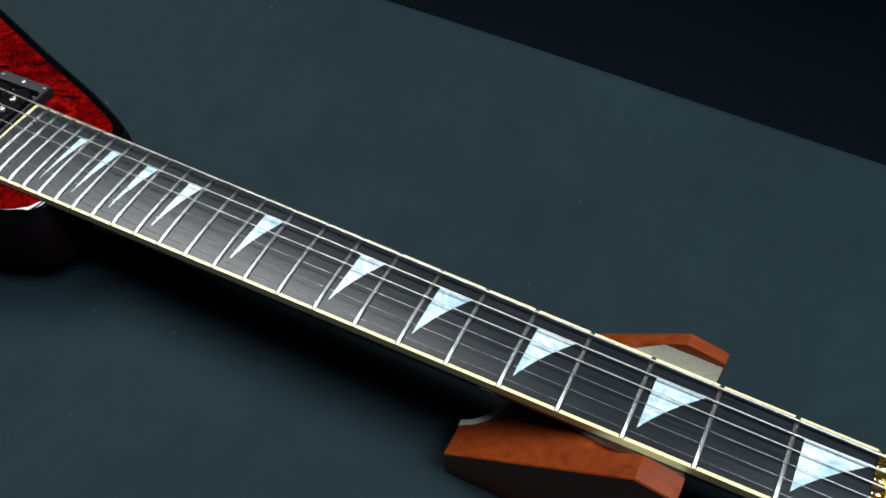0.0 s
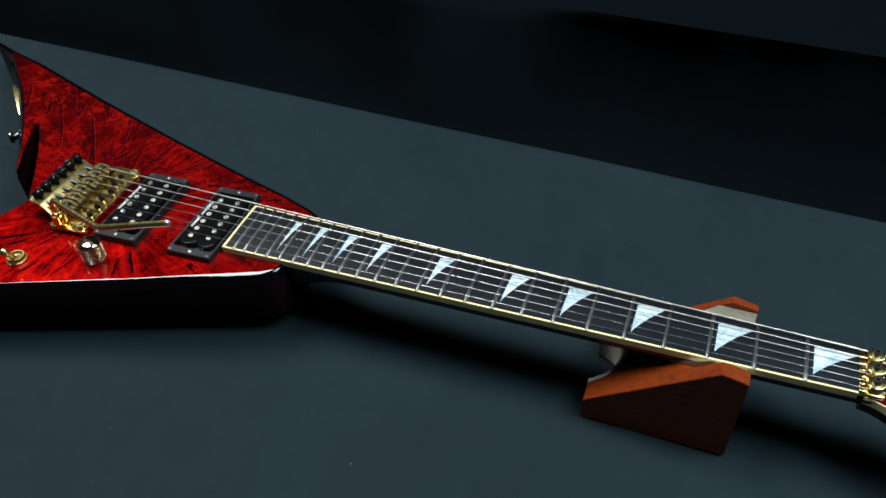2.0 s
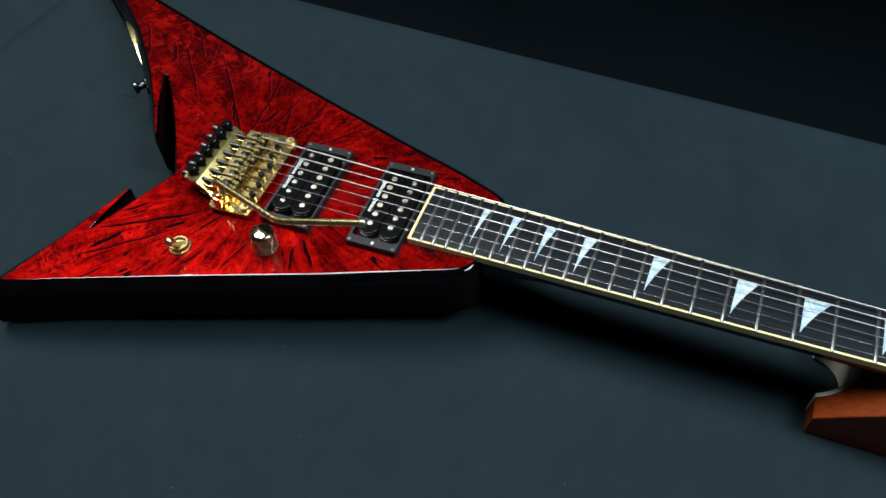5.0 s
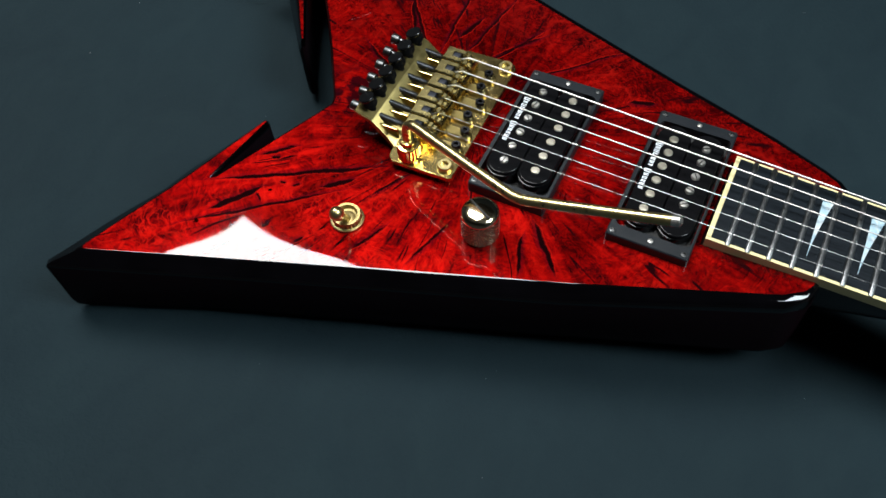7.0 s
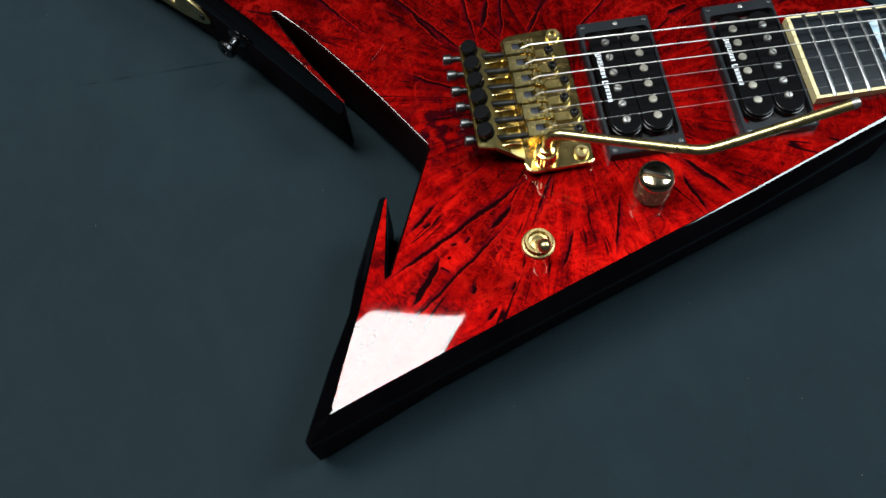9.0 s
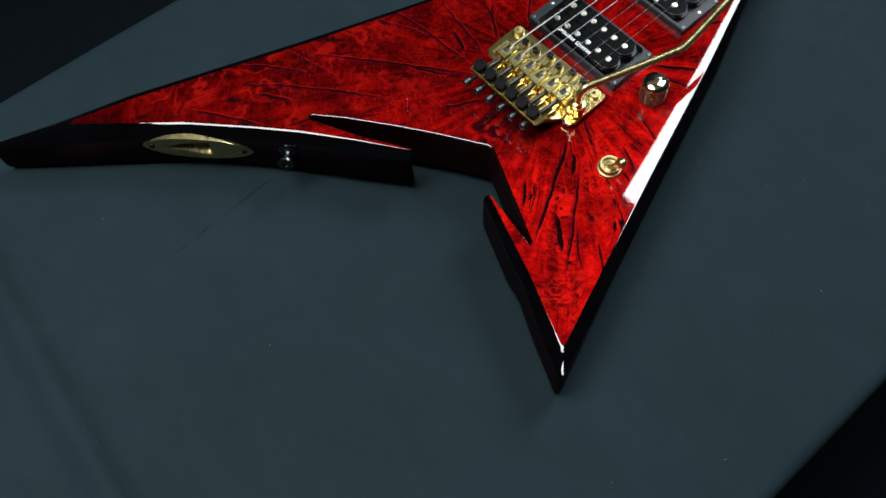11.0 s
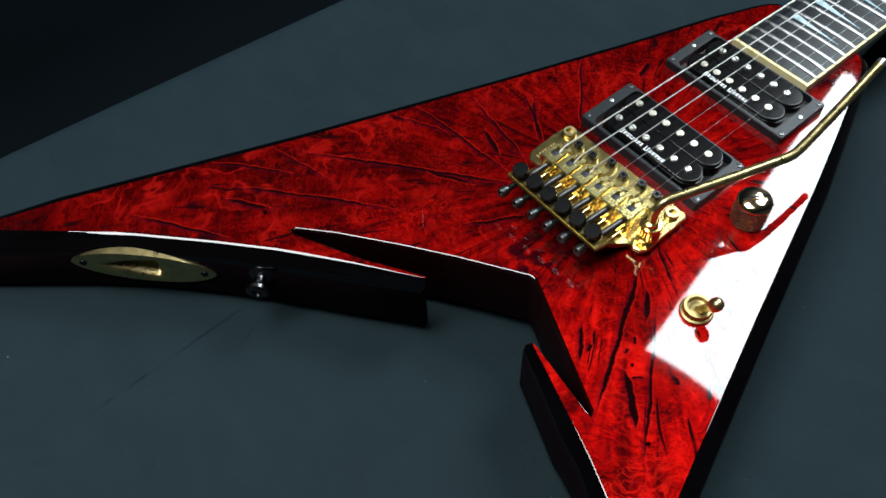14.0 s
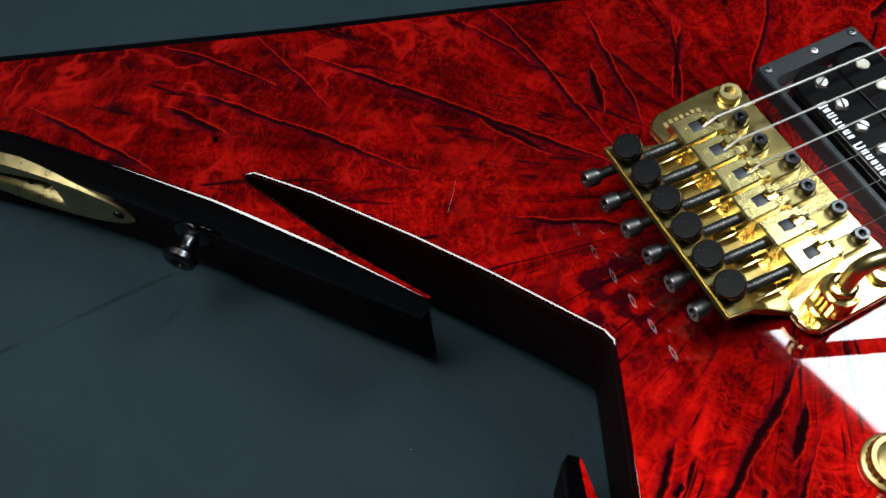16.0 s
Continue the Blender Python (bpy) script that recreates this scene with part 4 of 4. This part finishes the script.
        # hold-down screw
        part("hold_down_screw", cap_screw(0.0026, 0.0032, 0.0013), BLACK_CHROME, plate, "black socket screw", Matrix.Translation((HOLD_X[i], y + 0.0002, 0.0091)))
        # long clamping screw behind the saddle
        rear = -0.0478 + 0.0008 * i
        p0, p1 = Vector((rear, y + 0.0003, 0.0158)), Vector((x0 - 0.006, y, 0.0128))
        d = (p1 - p0).normalized()
        rot = d.to_track_quat("Z", "Y").to_matrix().to_4x4()
        ln = (p1 - p0).length
        prof = [(0, 0.0012), (0.0014, 0.0012), (0.0015, 0.0), (0.0027, 0.0), (0.0029, 0.0004), (0.0029, 0.0044), (0.0026, 0.0048), (0.0018, 0.0049), (0.0017, 0.016)]
        z = 0.0165
        while z < ln:
            prof += [(0.0019, z), (0.0015, z + 0.0005)]
            z += 0.001
        prof.append((0, ln))
        part("clamp_screw", lathe(prof, 16), SCREW, plate, "long dark steel socket screw", Matrix.Translation(p0) @ rot)
        # leaf between tray and saddle
        part("spring_leaf", box(-0.0265, -0.0135, y - 0.0046, y - 0.0036, 0.0070, 0.0135, 0.0003), GOLD, plate)
    # engraved mark on the plate: plain strokes
    for k in range(7):
        part("engraving", box(-0.0085 + 0.0022 * k, -0.0073 + 0.0022 * k, 0.0402 + 0.0004 * (k % 3), 0.0424 + 0.0003 * (k % 2), 0.00655, 0.00672), GOLD_DULL, plate)
    return plate


build_bridge()


def build_arm():
    arm = part("tremolo_arm", tube([Vector(p) for p in curve_points([(-0.0024, -0.0378, 0.016), (-0.0024, -0.0378, 0.024), (-0.0019, -0.0379, 0.0295), (0.0012, -0.0388, 0.0334), (0.0060, -0.0404, 0.0345), (0.0200, -0.0458, 0.0356), (0.0450, -0.0553, 0.0378), (0.0620, -0.0617, 0.0395), (0.0690, -0.0640, 0.0405), (0.0770, -0.0646, 0.0425), (0.1050, -0.0634, 0.0500), (0.1400, -0.0613, 0.0590)], 5)], 0.0026, 14), GOLD_WORN, guitar, "bent worn gold tremolo arm", BRIDGE)
    part("tip", lathe([(0.00262, -0.002), (0.0027, 0.0), (0.0024, 0.0014), (0.0012, 0.0023), (0, 0.0025)], 14), NICKEL, arm, "pale worn tip", Matrix.Translation((0.1400, -0.0613, 0.0590)) @ Vector((0.035, 0.0021, 0.009)).to_track_quat("Z", "Y").to_matrix().to_4x4())
    part("collar", lathe([(0.0058, 0.0062), (0.0058, 0.0074), (0.0048, 0.0078), (0.0048, 0.0085), (0.0060, 0.0088), (0.0062, 0.0095), (0.0062, 0.0162), (0.0056, 0.0170), (0.0042, 0.0172), (0.0040, 0.0200), (0.0030, 0.0204), (0.0026, 0.0204)], 40, wob=lambda i, k: -0.10 * (i % 2) if k in (5, 6) else 0), GOLD, arm, "knurled gold collar", Matrix.Translation((-0.0024, -0.0378, 0)), 14)


build_arm()


# ---- pickups ----
def build_pickup(x_slug, x_screw, x0, x1, zr, zb):
    cx = (x0 + x1) / 2
    y0, y1 = MID - 0.0443, MID + 0.0443
    tail = x_slug > x_screw
    ring_out = rounded(x0, x1, y0, y1, 0.0012, 3)
    ring_in = rounded(min(x_slug, x_screw) - 0.0103, max(x_slug, x_screw) + 0.0103, MID - 0.0372, MID + 0.0372, 0.003, 3)
    bm = bmesh.new()
    n = len(ring_out)
    lo = [bm.verts.new((*p, 0.0003)) for p in ring_out]
    h1 = [bm.verts.new((*p, zr - 0.0006)) for p in ring_out]
    h2 = [bm.verts.new((cx + (p[0] - cx) * 0.975, MID + (p[1] - MID) * 0.989, zr)) for p in ring_out]
    i2 = [bm.verts.new((*p, zr)) for p in ring_in]
    il = [bm.verts.new((*p, 0.0003)) for p in ring_in]
    for a, b in ((lo, h1), (h1, h2), (h2, i2), (i2, il)):
        for i in range(n):
            j = (i + 1) % n
            bm.faces.new((a[i], a[j], b[j], b[i]))
    pickup = part("pickup", box(ring_in[0][0] - 0.0335, ring_in[0][0] - 0.0006, MID - 0.036, MID + 0.036, 0.0004, 0.0018), RECESS, guitar, "black humbucker pickup in a satin black ring", HARDWARE)
    part("mounting_ring", bm, RING, pickup, "satin black plastic ring", smooth=18)
    for sx, sy in ((x0 + 0.0028, y0 + 0.0028), (x1 - 0.0028, y0 + 0.0028), (x0 + 0.0028, y1 - 0.0028), (x1 - 0.0028, y1 - 0.0028)):
        part("ring_screw", lathe([(0.0016, 0.0), (0.0015, 0.0004), (0.0007, 0.0005), (0.0005, 0.0001), (0, 0.0)], 14), SCREW, pickup, "small dark screw", Matrix.Translation((sx, sy, zr)))
    for sy in (y0 + 0.0036, y1 - 0.0036):
        part("height_screw", lathe([(0.0014, 0.0), (0.0013, 0.0006), (0.0006, 0.0007), (0.0004, 0.0002), (0, 0.0002)], 14), NICKEL, pickup, "small bright steel screw", Matrix.Translation((cx + 0.001, sy, zr)))
    for x in (x_slug, x_screw):
        # a pill-shaped bobbin with a softly rounded rim
        bm = bmesh.new()
        rings = []
        for d, z in ((0.0, 0.002), (0.0, zb - 0.0022), (0.0004, zb - 0.0021), (0.0004, zb - 0.0008), (0.0005, zb - 0.0004), (0.0007, zb - 0.0001), (0.0011, zb), (0.0014, zb)):
            r = 0.0088 - d
            ring = [(x + r * math.cos(math.pi * k / 16), MID + 0.0262 + r * math.sin(math.pi * k / 16), z) for k in range(17)]
            ring += [(x - r * math.cos(math.pi * k / 16), MID - 0.0262 - r * math.sin(math.pi * k / 16), z) for k in range(17)]
            rings.append([bm.verts.new(p) for p in ring])
        for a, b in zip(rings, rings[1:]):
            for k in range(len(a)):
                bm.faces.new((a[k], a[(k + 1) % len(a)], b[(k + 1) % len(b)], b[k]))
        bm.faces.new(rings[-1])
        part("bobbin", bm, BOBBIN, pickup, "glossy black bobbin", smooth=50)
    spread = 0.0522 if tail else 0.0487
    for i in range(6):
        y = MID + 0.0002 + spread / 2 - spread * i / 5
        part("slug", lathe([(0.0024, -0.001), (0.0024, 0.0003), (0.0021, 0.0006), (0, 0.0007)], 18), SLUG, pickup, "dull nickel slug", Matrix.Translation((x_slug, y, zb)))
        sc = lathe([(0.0023, -0.001), (0.0023, 0.0004), (0.0019, 0.0010), (0.0, 0.0012)], 18)
        screw = part("pole_screw", sc, NICKEL, pickup, "slotted nickel pole screw", Matrix.Translation((x_screw, y, zb)) @ pose(0, 0, 0, 0, 0, 25 + 47 * i))
        part("slot", box(-0.0021, 0.0021, -0.00022, 0.00022, zb + 0.0009, zb + 0.0013), RECESS, pickup, "", Matrix.Translation((x_screw, y, 0)) @ pose(0, 0, 0, 0, 0, 25 + 47 * i))
    # white print along the bobbin: plain strokes in place of a maker's name
    xl = min(x_slug, x_screw) - 0.0058
    y = MID + 0.0195
    for k, (w, h) in enumerate([(2.0, 3.3), (1.4, 2.3), (1.7, 2.8), (2.4, 2.3), (1.6, 2.3), (1.6, 2.3), (1.2, 2.3), (0, 0), (2.3, 3.3), (1.6, 2.3), (1.6, 2.3), (1.4, 2.3), (1.6, 2.3), (1.6, 2.3)]):
        if w:
            yy, hh, ww = y, h * 0.00108, w / 1000
            bm = box(xl - hh / 2, xl - hh / 2 + 0.0006, yy - ww, yy, zb - 0.0001, zb + 0.00006)
            for q in (0.0, 1.0):
                e = bmesh.ops.create_cube(bm, size=1.0, matrix=Matrix.LocRotScale((xl - hh / 2 + hh / 2, yy - ww * q + (0.0003 if q else -0.0003), zb), None, (hh, 0.00055, 0.00012)))
            part("print_stroke", bm, WHITE, pickup, smooth=0)
        y -= (w + 0.75) / 1000 if w else 0.0016
    return pickup


build_pickup(0.0626, 0.0453, 0.0328, 0.0747, 0.0075, 0.0108)
build_pickup(0.1198, 0.1371, 0.1073, 0.1488, 0.0063, 0.0080)


# ---- strings ----
def build_strings():
    radii = [0.00054, 0.00042, 0.00032, 0.00019, 0.00015, 0.00012]
    for i in range(6):
        yn = 0.0176 - 0.00704 * i
        xs = INSERT_X[i] + 0.0067
        zs = 0.0182
        nut_z = board_z(SCALE) + 0.0026
        pts = [(INSERT_X[i] + 0.0022, STRING_Y[i] - 0.0028, 0.0158), (xs, STRING_Y[i] - 0.0028, zs), (SCALE - 0.001, yn, nut_z), (SCALE + 0.014, yn, nut_z - 0.0012)]
        head = HEAD @ Vector((0.030 + 0.021 * i, (-0.002 if i < 3 else -0.001) + yn * 0.8 - 0.012 * i / 5 - 0.016 * i / 5, 0.006))
        pts.append(tuple(head))
        part("string", tube(pts, radii[i], 8), BRONZE if i < 3 else STEEL, guitar, "wound steel string" if i < 3 else "plain steel string")


build_strings()


# ---- controls, jack, strap button ----
def build_controls():
    m = Matrix.Translation((0.0495, -0.0663, 0))
    top = [(0.0086, 0.0158), (0.0094, 0.0160), (0.0096, 0.0164), (0.0095, 0.0172), (0.0089, 0.0184), (0.0076, 0.0194), (0.0055, 0.0201), (0.0028, 0.0205), (0, 0.0206)]
    knob = part("control_knob", lathe(top, 48), COSMO, guitar, "polished domed knob with knurled side", m)
    side = [(0.0, 0.0006), (0.0088, 0.0006), (0.0091, 0.0010), (0.0091, 0.0159), (0.0086, 0.0160)]
    # the barrel's dark colour stands in for shade between the diamonds
    part("barrel", lathe(side, 48), KNURL_GAP, knob, "knob barrel darkened for shade in the knurl")
    # knurling: rows of small blunt diamonds, every other row set over by half
    bm = bmesh.new()
    for row in range(13):
        z = 0.0018 + 0.0132 * row / 12
        for k in range(26):
            a = 2 * math.pi * (k + 0.5 * (row % 2)) / 26
            quads = []
            for r, w in ((0.00900, 0.00094), (0.00972, 0.00030)):
                quads.append([bm.verts.new((r * math.cos(a + da * w / r), r * math.sin(a + da * w / r), z + dz * w)) for da, dz in ((1, 0), (0, 1), (-1, 0), (0, -1))])
            bm.faces.new(quads[1])
            for i in range(4):
                j = (i + 1) % 4
                bm.faces.new((quads[0][i], quads[0][j], quads[1][j], quads[1][i]))
    part("knurled_side", bm, PALE_KNURL, knob, "pale knurled metal side", None, 0)
    q = Vector((-0.80, -0.60, 0)).to_track_quat("Z", "Y").to_matrix().to_4x4()
    part("set_screw", lathe([(0.0, 0.0082), (0.0006, 0.0082), (0.0007, 0.0096), (0.0011, 0.0096), (0.0012, 0.0088)], 16), GOLD_DULL, knob, "tiny recessed set screw", Matrix.Translation((0, 0, 0.0098)) @ q)
    part("pointer", box(-0.0074, 0.0074, -0.00045, 0.00045, 0.0184, 0.0209, 0.0002), RECESS, knob, "dark pointer groove", pose(0, 0, 0, 0, 0, -28))

    m = Matrix.Translation((-0.0158, -0.0865, 0))
    sw = part("toggle_switch", lathe([(0.0, 0.0004), (0.0086, 0.0004), (0.0088, 0.0010), (0.0087, 0.0016), (0.0080, 0.0020), (0.0074, 0.0020)], 40), GOLD_DULL, guitar, "gold three-way toggle switch", m)
    part("nut", lathe([(0.0077, 0.0018), (0.0077, 0.0042), (0.0071, 0.0050), (0.0057, 0.0050), (0.0052, 0.0026), (0.0040, 0.0022), (0.0030, 0.0026), (0, 0.0026)], 48, wob=lambda i, k: -0.09 * (i % 2) if k in (0, 1) else 0), GOLD_DULL, sw, "knurled gold nut")
    d = Vector((0.0007, -0.0084, 0.0165)).normalized()
    q = d.to_track_quat("Z", "Y").to_matrix().to_4x4()
    part("lever", lathe([(0.0024, 0.002), (0.0022, 0.0085), (0.0024, 0.0120), (0.0032, 0.0138), (0.0037, 0.0162), (0.0036, 0.0184), (0.0028, 0.0202), (0.0015, 0.0211), (0, 0.0214)], 24), GOLD_WORN, sw, "dull gold lever with a rounded tip", q)

    # jack plate on the concave tail edge
    c = Vector((-0.2165, 0.1400, -0.0191))
    along = Vector((0.0590, -0.0573, 0.0)).normalized()
    up = Vector((0, 0, 1))
    out = along.cross(up)
    if out.x > 0:
        out = -out
    frame_m = Matrix((along, up, along.cross(up))).transposed().to_4x4()
    if (frame_m.to_3x3() @ Vector((0, 0, 1))).dot(out) < 0:
        frame_m = Matrix((-along, up, (-along).cross(up))).transposed().to_4x4()
    m = Matrix.Translation(c - out * 0.0004) @ frame_m @ pose(0, 0, 0, 0, 0, -4.5 * (1 if (frame_m.to_3x3() @ Vector((1, 0, 0))).dot(along) > 0 else -1))
    bm = bmesh.new()
    nseg, nr = 48, 10
    sgn = 1 if (frame_m.to_3x3() @ Vector((1, 0, 0))).dot(along) > 0 else -1

    def dish(x, y):
        # a tear-drop scoop that deepens towards the socket, then ends in a steep wall
        u = x * sgn
        if u > 0.0100 or u < -0.029:
            return 0.0
        d1 = min(1.0, (u + 0.029) / 0.036)
        w = 0.0090 * max(0.02, d1) ** 0.7
        v = y / w
        # the low flank is a steep shelf, the upper one long and even
        e = max(0.0, min((v + 1) / 0.76, (1 - v) / 1.24))
        e = e * e * (3 - 2 * e) * 0.35 + e * 0.65
        f = max(0.0, min(1.0, (0.0100 - u) / 0.0036))
        return -0.0165 * d1 ** 1.3 * e * f * f * (3 - 2 * f)

    rows = []
    nx, ny = 120, 32
    for i in range(nx + 1):
        x = -0.0415 + 0.083 * i / nx
        h = 0.0130 * max(0.0, 1 - (abs(x) / 0.0415) ** 2.2) ** 0.62
        rows.append([bm.verts.new((x, h * (2 * k / ny - 1), 0.0022 + dish(x, h * (2 * k / ny - 1)))) for k in range(ny + 1)])
    for a, b in zip(rows, rows[1:]):
        for k in range(ny):
            bm.faces.new((a[k], b[k], b[k + 1], a[k + 1]))
    rim = [r[0] for r in rows] + [r[-1] for r in reversed(rows)]
    low = [bm.verts.new((v.co.x, v.co.y, -0.005)) for v in rim]
    for i in range(len(rim)):
        j = (i + 1) % len(rim)
        if (rim[i].co - rim[j].co).length > 1e-6:
            bm.faces.new((rim[i], rim[j], low[j], low[i]))
    bmesh.ops.remove_doubles(bm, verts=bm.verts, dist=1e-6)
    hollow = box(*((-0.024, 0.011) if sgn > 0 else (-0.011, 0.024)), -0.0080, 0.0080, -0.022, 0.02)
    cutter = part("hollow", hollow, RECESS, None, "", guitar.matrix_world @ m)
    bpy.context.view_layer.update()
    mod = body.modifiers.new("hollow", "BOOLEAN")
    mod.operation, mod.object, mod.solver = "DIFFERENCE", cutter, "EXACT"
    carved = bpy.data.meshes.new_from_object(body.evaluated_get(bpy.context.evaluated_depsgraph_get()))
    body.modifiers.clear()
    body.data = carved
    bpy.data.objects.remove(cutter)
    plate = part("jack_plate", bm, GOLD_WORN, guitar, "scooped oval gold jack plate", m, smooth=80)
    for x in (-0.0345, 0.0345):
        part("plate_screw", lathe([(0.0022, 0.0), (0.0020, 0.0007), (0.0008, 0.0008), (0.0005, 0.0003), (0, 0.0003)], 16), OXIDE, plate, "small dark screw", Matrix.Translation((x, 0, 0.0022)))
    part("socket", lathe([(0.0046, 0.0), (0.0046, 0.0016), (0.0034, 0.0018), (0.0031, -0.002), (0, -0.002)], 20), OXIDE, plate, "dark jack socket", Matrix.Translation((sgn * 0.0064, 0.0034, -0.0086)) @ pose(0, 0, 0, 0, sgn * -50, 0))

    # strap button
    c = Vector((-0.1684, 0.0912, -0.0163))
    q = out.to_track_quat("Z", "Y").to_matrix().to_4x4()
    part("strap_button", lathe([(0.0, -0.002), (0.0068, -0.002), (0.0070, 0.0004), (0.0062, 0.0012), (0.0036, 0.0026), (0.0033, 0.0062), (0.0042, 0.0082), (0.0062, 0.0095), (0.0062, 0.0116), (0.0050, 0.0126), (0.0028, 0.0126), (0.0022, 0.0115), (0, 0.0114)], 28), BLACK_CHROME, guitar, "black chrome strap button", Matrix.Translation(c + out * 0.0022) @ q)


build_controls()


# ---- neck rest ----
def build_rest():
    """A block with one felt-lined bite in its low end and one felt-lined channel over its high end."""
    rest = tagged(new("neck_rest"), "wedge-shaped mahogany neck rest lined with cream felt", "neck rest")
    y0, y1, yc = -0.0420, 0.0378, 0.0010

    def slope(x):
        if x < 0.556:
            return 0.0208 + (0.0880 - 0.0208) * (x - 0.4656) / 0.0904
        return 0.0880 - 0.0037 * (x - 0.556) / 0.019

    def channel(y):
        if y > -0.001:
            return 0.0575 + 0.030 * ((y + 0.001) / 0.0318) ** 6
        return 0.0575 + 0.030 * (abs(y + 0.001) / 0.0290) ** 4

    def front(y, d=0.0):
        u = (y - yc) / (0.0250 - d)
        return 0.4656 + (0.0240 - d) * math.sqrt(max(0.0, 1 - u * u))

    fine = [yc + 0.0250 * math.sin(math.pi / 2 * k / 14) for k in range(-14, 15)]
    ys = sorted([y0, y0 + 0.0007, y0 + 0.002, y0 + 0.007, y0 + 0.012] + fine + [y1 - 0.012, y1 - 0.007, y1 - 0.002, y1 - 0.0007, y1])
    steps = 30
    bm = bmesh.new()
    top, low = [], []
    for y in ys:
        edge = 0.0007 if y in (y0, y1) else 0.0
        xa = front(y)
        break_x = 0.556
        xs = [xa + (break_x - xa) * k / (steps - 6) for k in range(steps - 5)] + [break_x + 0.019 * k / 5 for k in range(1, 6)]
        row = []
        for k, x in enumerate(xs):
            z = min(slope(x), channel(y)) - edge
            row.append(bm.verts.new((x, y, z - (0.0007 if k in (0, len(xs) - 1) else 0))))
        top.append(row)
        low.append([bm.verts.new((x, y, 0.0003)) for x in xs])
    m = len(top[0])
    for a, b, c, d in zip(top, top[1:], low, low[1:]):
        for k in range(m - 1):
            bm.faces.new((a[k], a[k + 1], b[k + 1], b[k]))
            bm.faces.new((c[k], d[k], d[k + 1], c[k + 1]))
        for k in (0, m - 1):
            bm.faces.new((a[k], b[k], d[k], c[k]))
    for t, l in ((top[0], low[0]), (top[-1], low[-1])):
        for k in range(m - 1):
            bm.faces.new((t[k], t[k + 1], l[k + 1], l[k]))
    part("block", bm, BLOCK, rest, "reddish mahogany wedge block", smooth=28)

    # lining of the bite
    bm = bmesh.new()
    rows = []
    for k in range(-14, 15):
        a = math.pi / 2 * k / 14
        ring = []
        for d in (-0.0003, 0.0028):
            x, y = 0.4653 + (0.0240 - d) * math.cos(a), yc + (0.0250 - d) * math.sin(a)
            for z in (0.0005, slope(x) + 0.0006):
                ring.append(bm.verts.new((x, y, z)))
        rows.append([ring[0], ring[1], ring[3], ring[2]])
    for a, b in zip(rows, rows[1:]):
        for k in range(4):
            bm.faces.new((a[k], a[(k + 1) % 4], b[(k + 1) % 4], b[k]))
    bm.faces.new(rows[0])
    bm.faces.new(list(reversed(rows[-1])))
    part("felt_lining", bm, FELT, rest, "thick cream felt lining", smooth=50)

    # lining of the channel, wherever the block rises past it
    bm = bmesh.new()
    cy = [-0.001 + (0.0272 if k < 0 else 0.0304) * k / 20 for k in range(-20, 21)]
    grid = []
    for y in cy:
        z = min(channel(y), 0.0880)
        xa = min(0.574, 0.4656 + (z - 0.0208) / (0.0880 - 0.0208) * 0.0904) + 0.001
        lift = 0.0026 * min(1.0, max(0.0, (0.0887 - z) / 0.004))
        grid.append([(bm.verts.new((xa + (0.5745 - xa) * k / 6, y, min(z + lift, 0.0897))), bm.verts.new((xa + (0.5745 - xa) * k / 6, y, z - 0.002))) for k in range(7)])
    for a, b in zip(grid, grid[1:]):
        for k in range(6):
            bm.faces.new((a[k][0], a[k + 1][0], b[k + 1][0], b[k][0]))
            bm.faces.new((a[k][1], b[k][1], b[k + 1][1], a[k + 1][1]))
        for k in (0, 6):
            bm.faces.new((a[k][0], b[k][0], b[k][1], a[k][1]))
    for g in (grid[0], grid[-1]):
        for k in range(6):
            bm.faces.new((g[k][0], g[k + 1][0], g[k + 1][1], g[k][1]))
    part("felt_lining", bm, FELT, rest, "thick cream felt lining", smooth=50)


build_rest()


# ---- dust on the cover ----
def build_lint():
    rng = random.Random(5)
    bm = bmesh.new()
    for _ in range(170):
        x, y = rng.uniform(-0.55, 0.9), rng.uniform(-0.29, 0.28)
        z = table_height(x, y)
        s = rng.uniform(0.00015, 0.00042)
        a = rng.uniform(0, 3.1)
        l = s * rng.choice((1, 1, 1.5, 3))
        bmesh.ops.create_cube(bm, size=1.0, matrix=pose(x, y, z + 0.0001, 0, 0, math.degrees(a)) @ Matrix.Diagonal((l, s, 0.0002, 1)))
    tagged(part("lint", bm, LINT, smooth=0), "tiny pale specks of lint on dark cloth", "lint", "", "stuff")
    pts = []
    for k in range(9):
        t = k / 8
        pts.append((-0.0809 - 0.0083 * t + 0.0004 * math.sin(3 * t), 0.0556 - 0.0104 * t, 0.0002))
    part("hair", tube(pts, 0.000035, 5), LINT, guitar, "fine pale thread on the lacquer")


build_lint()
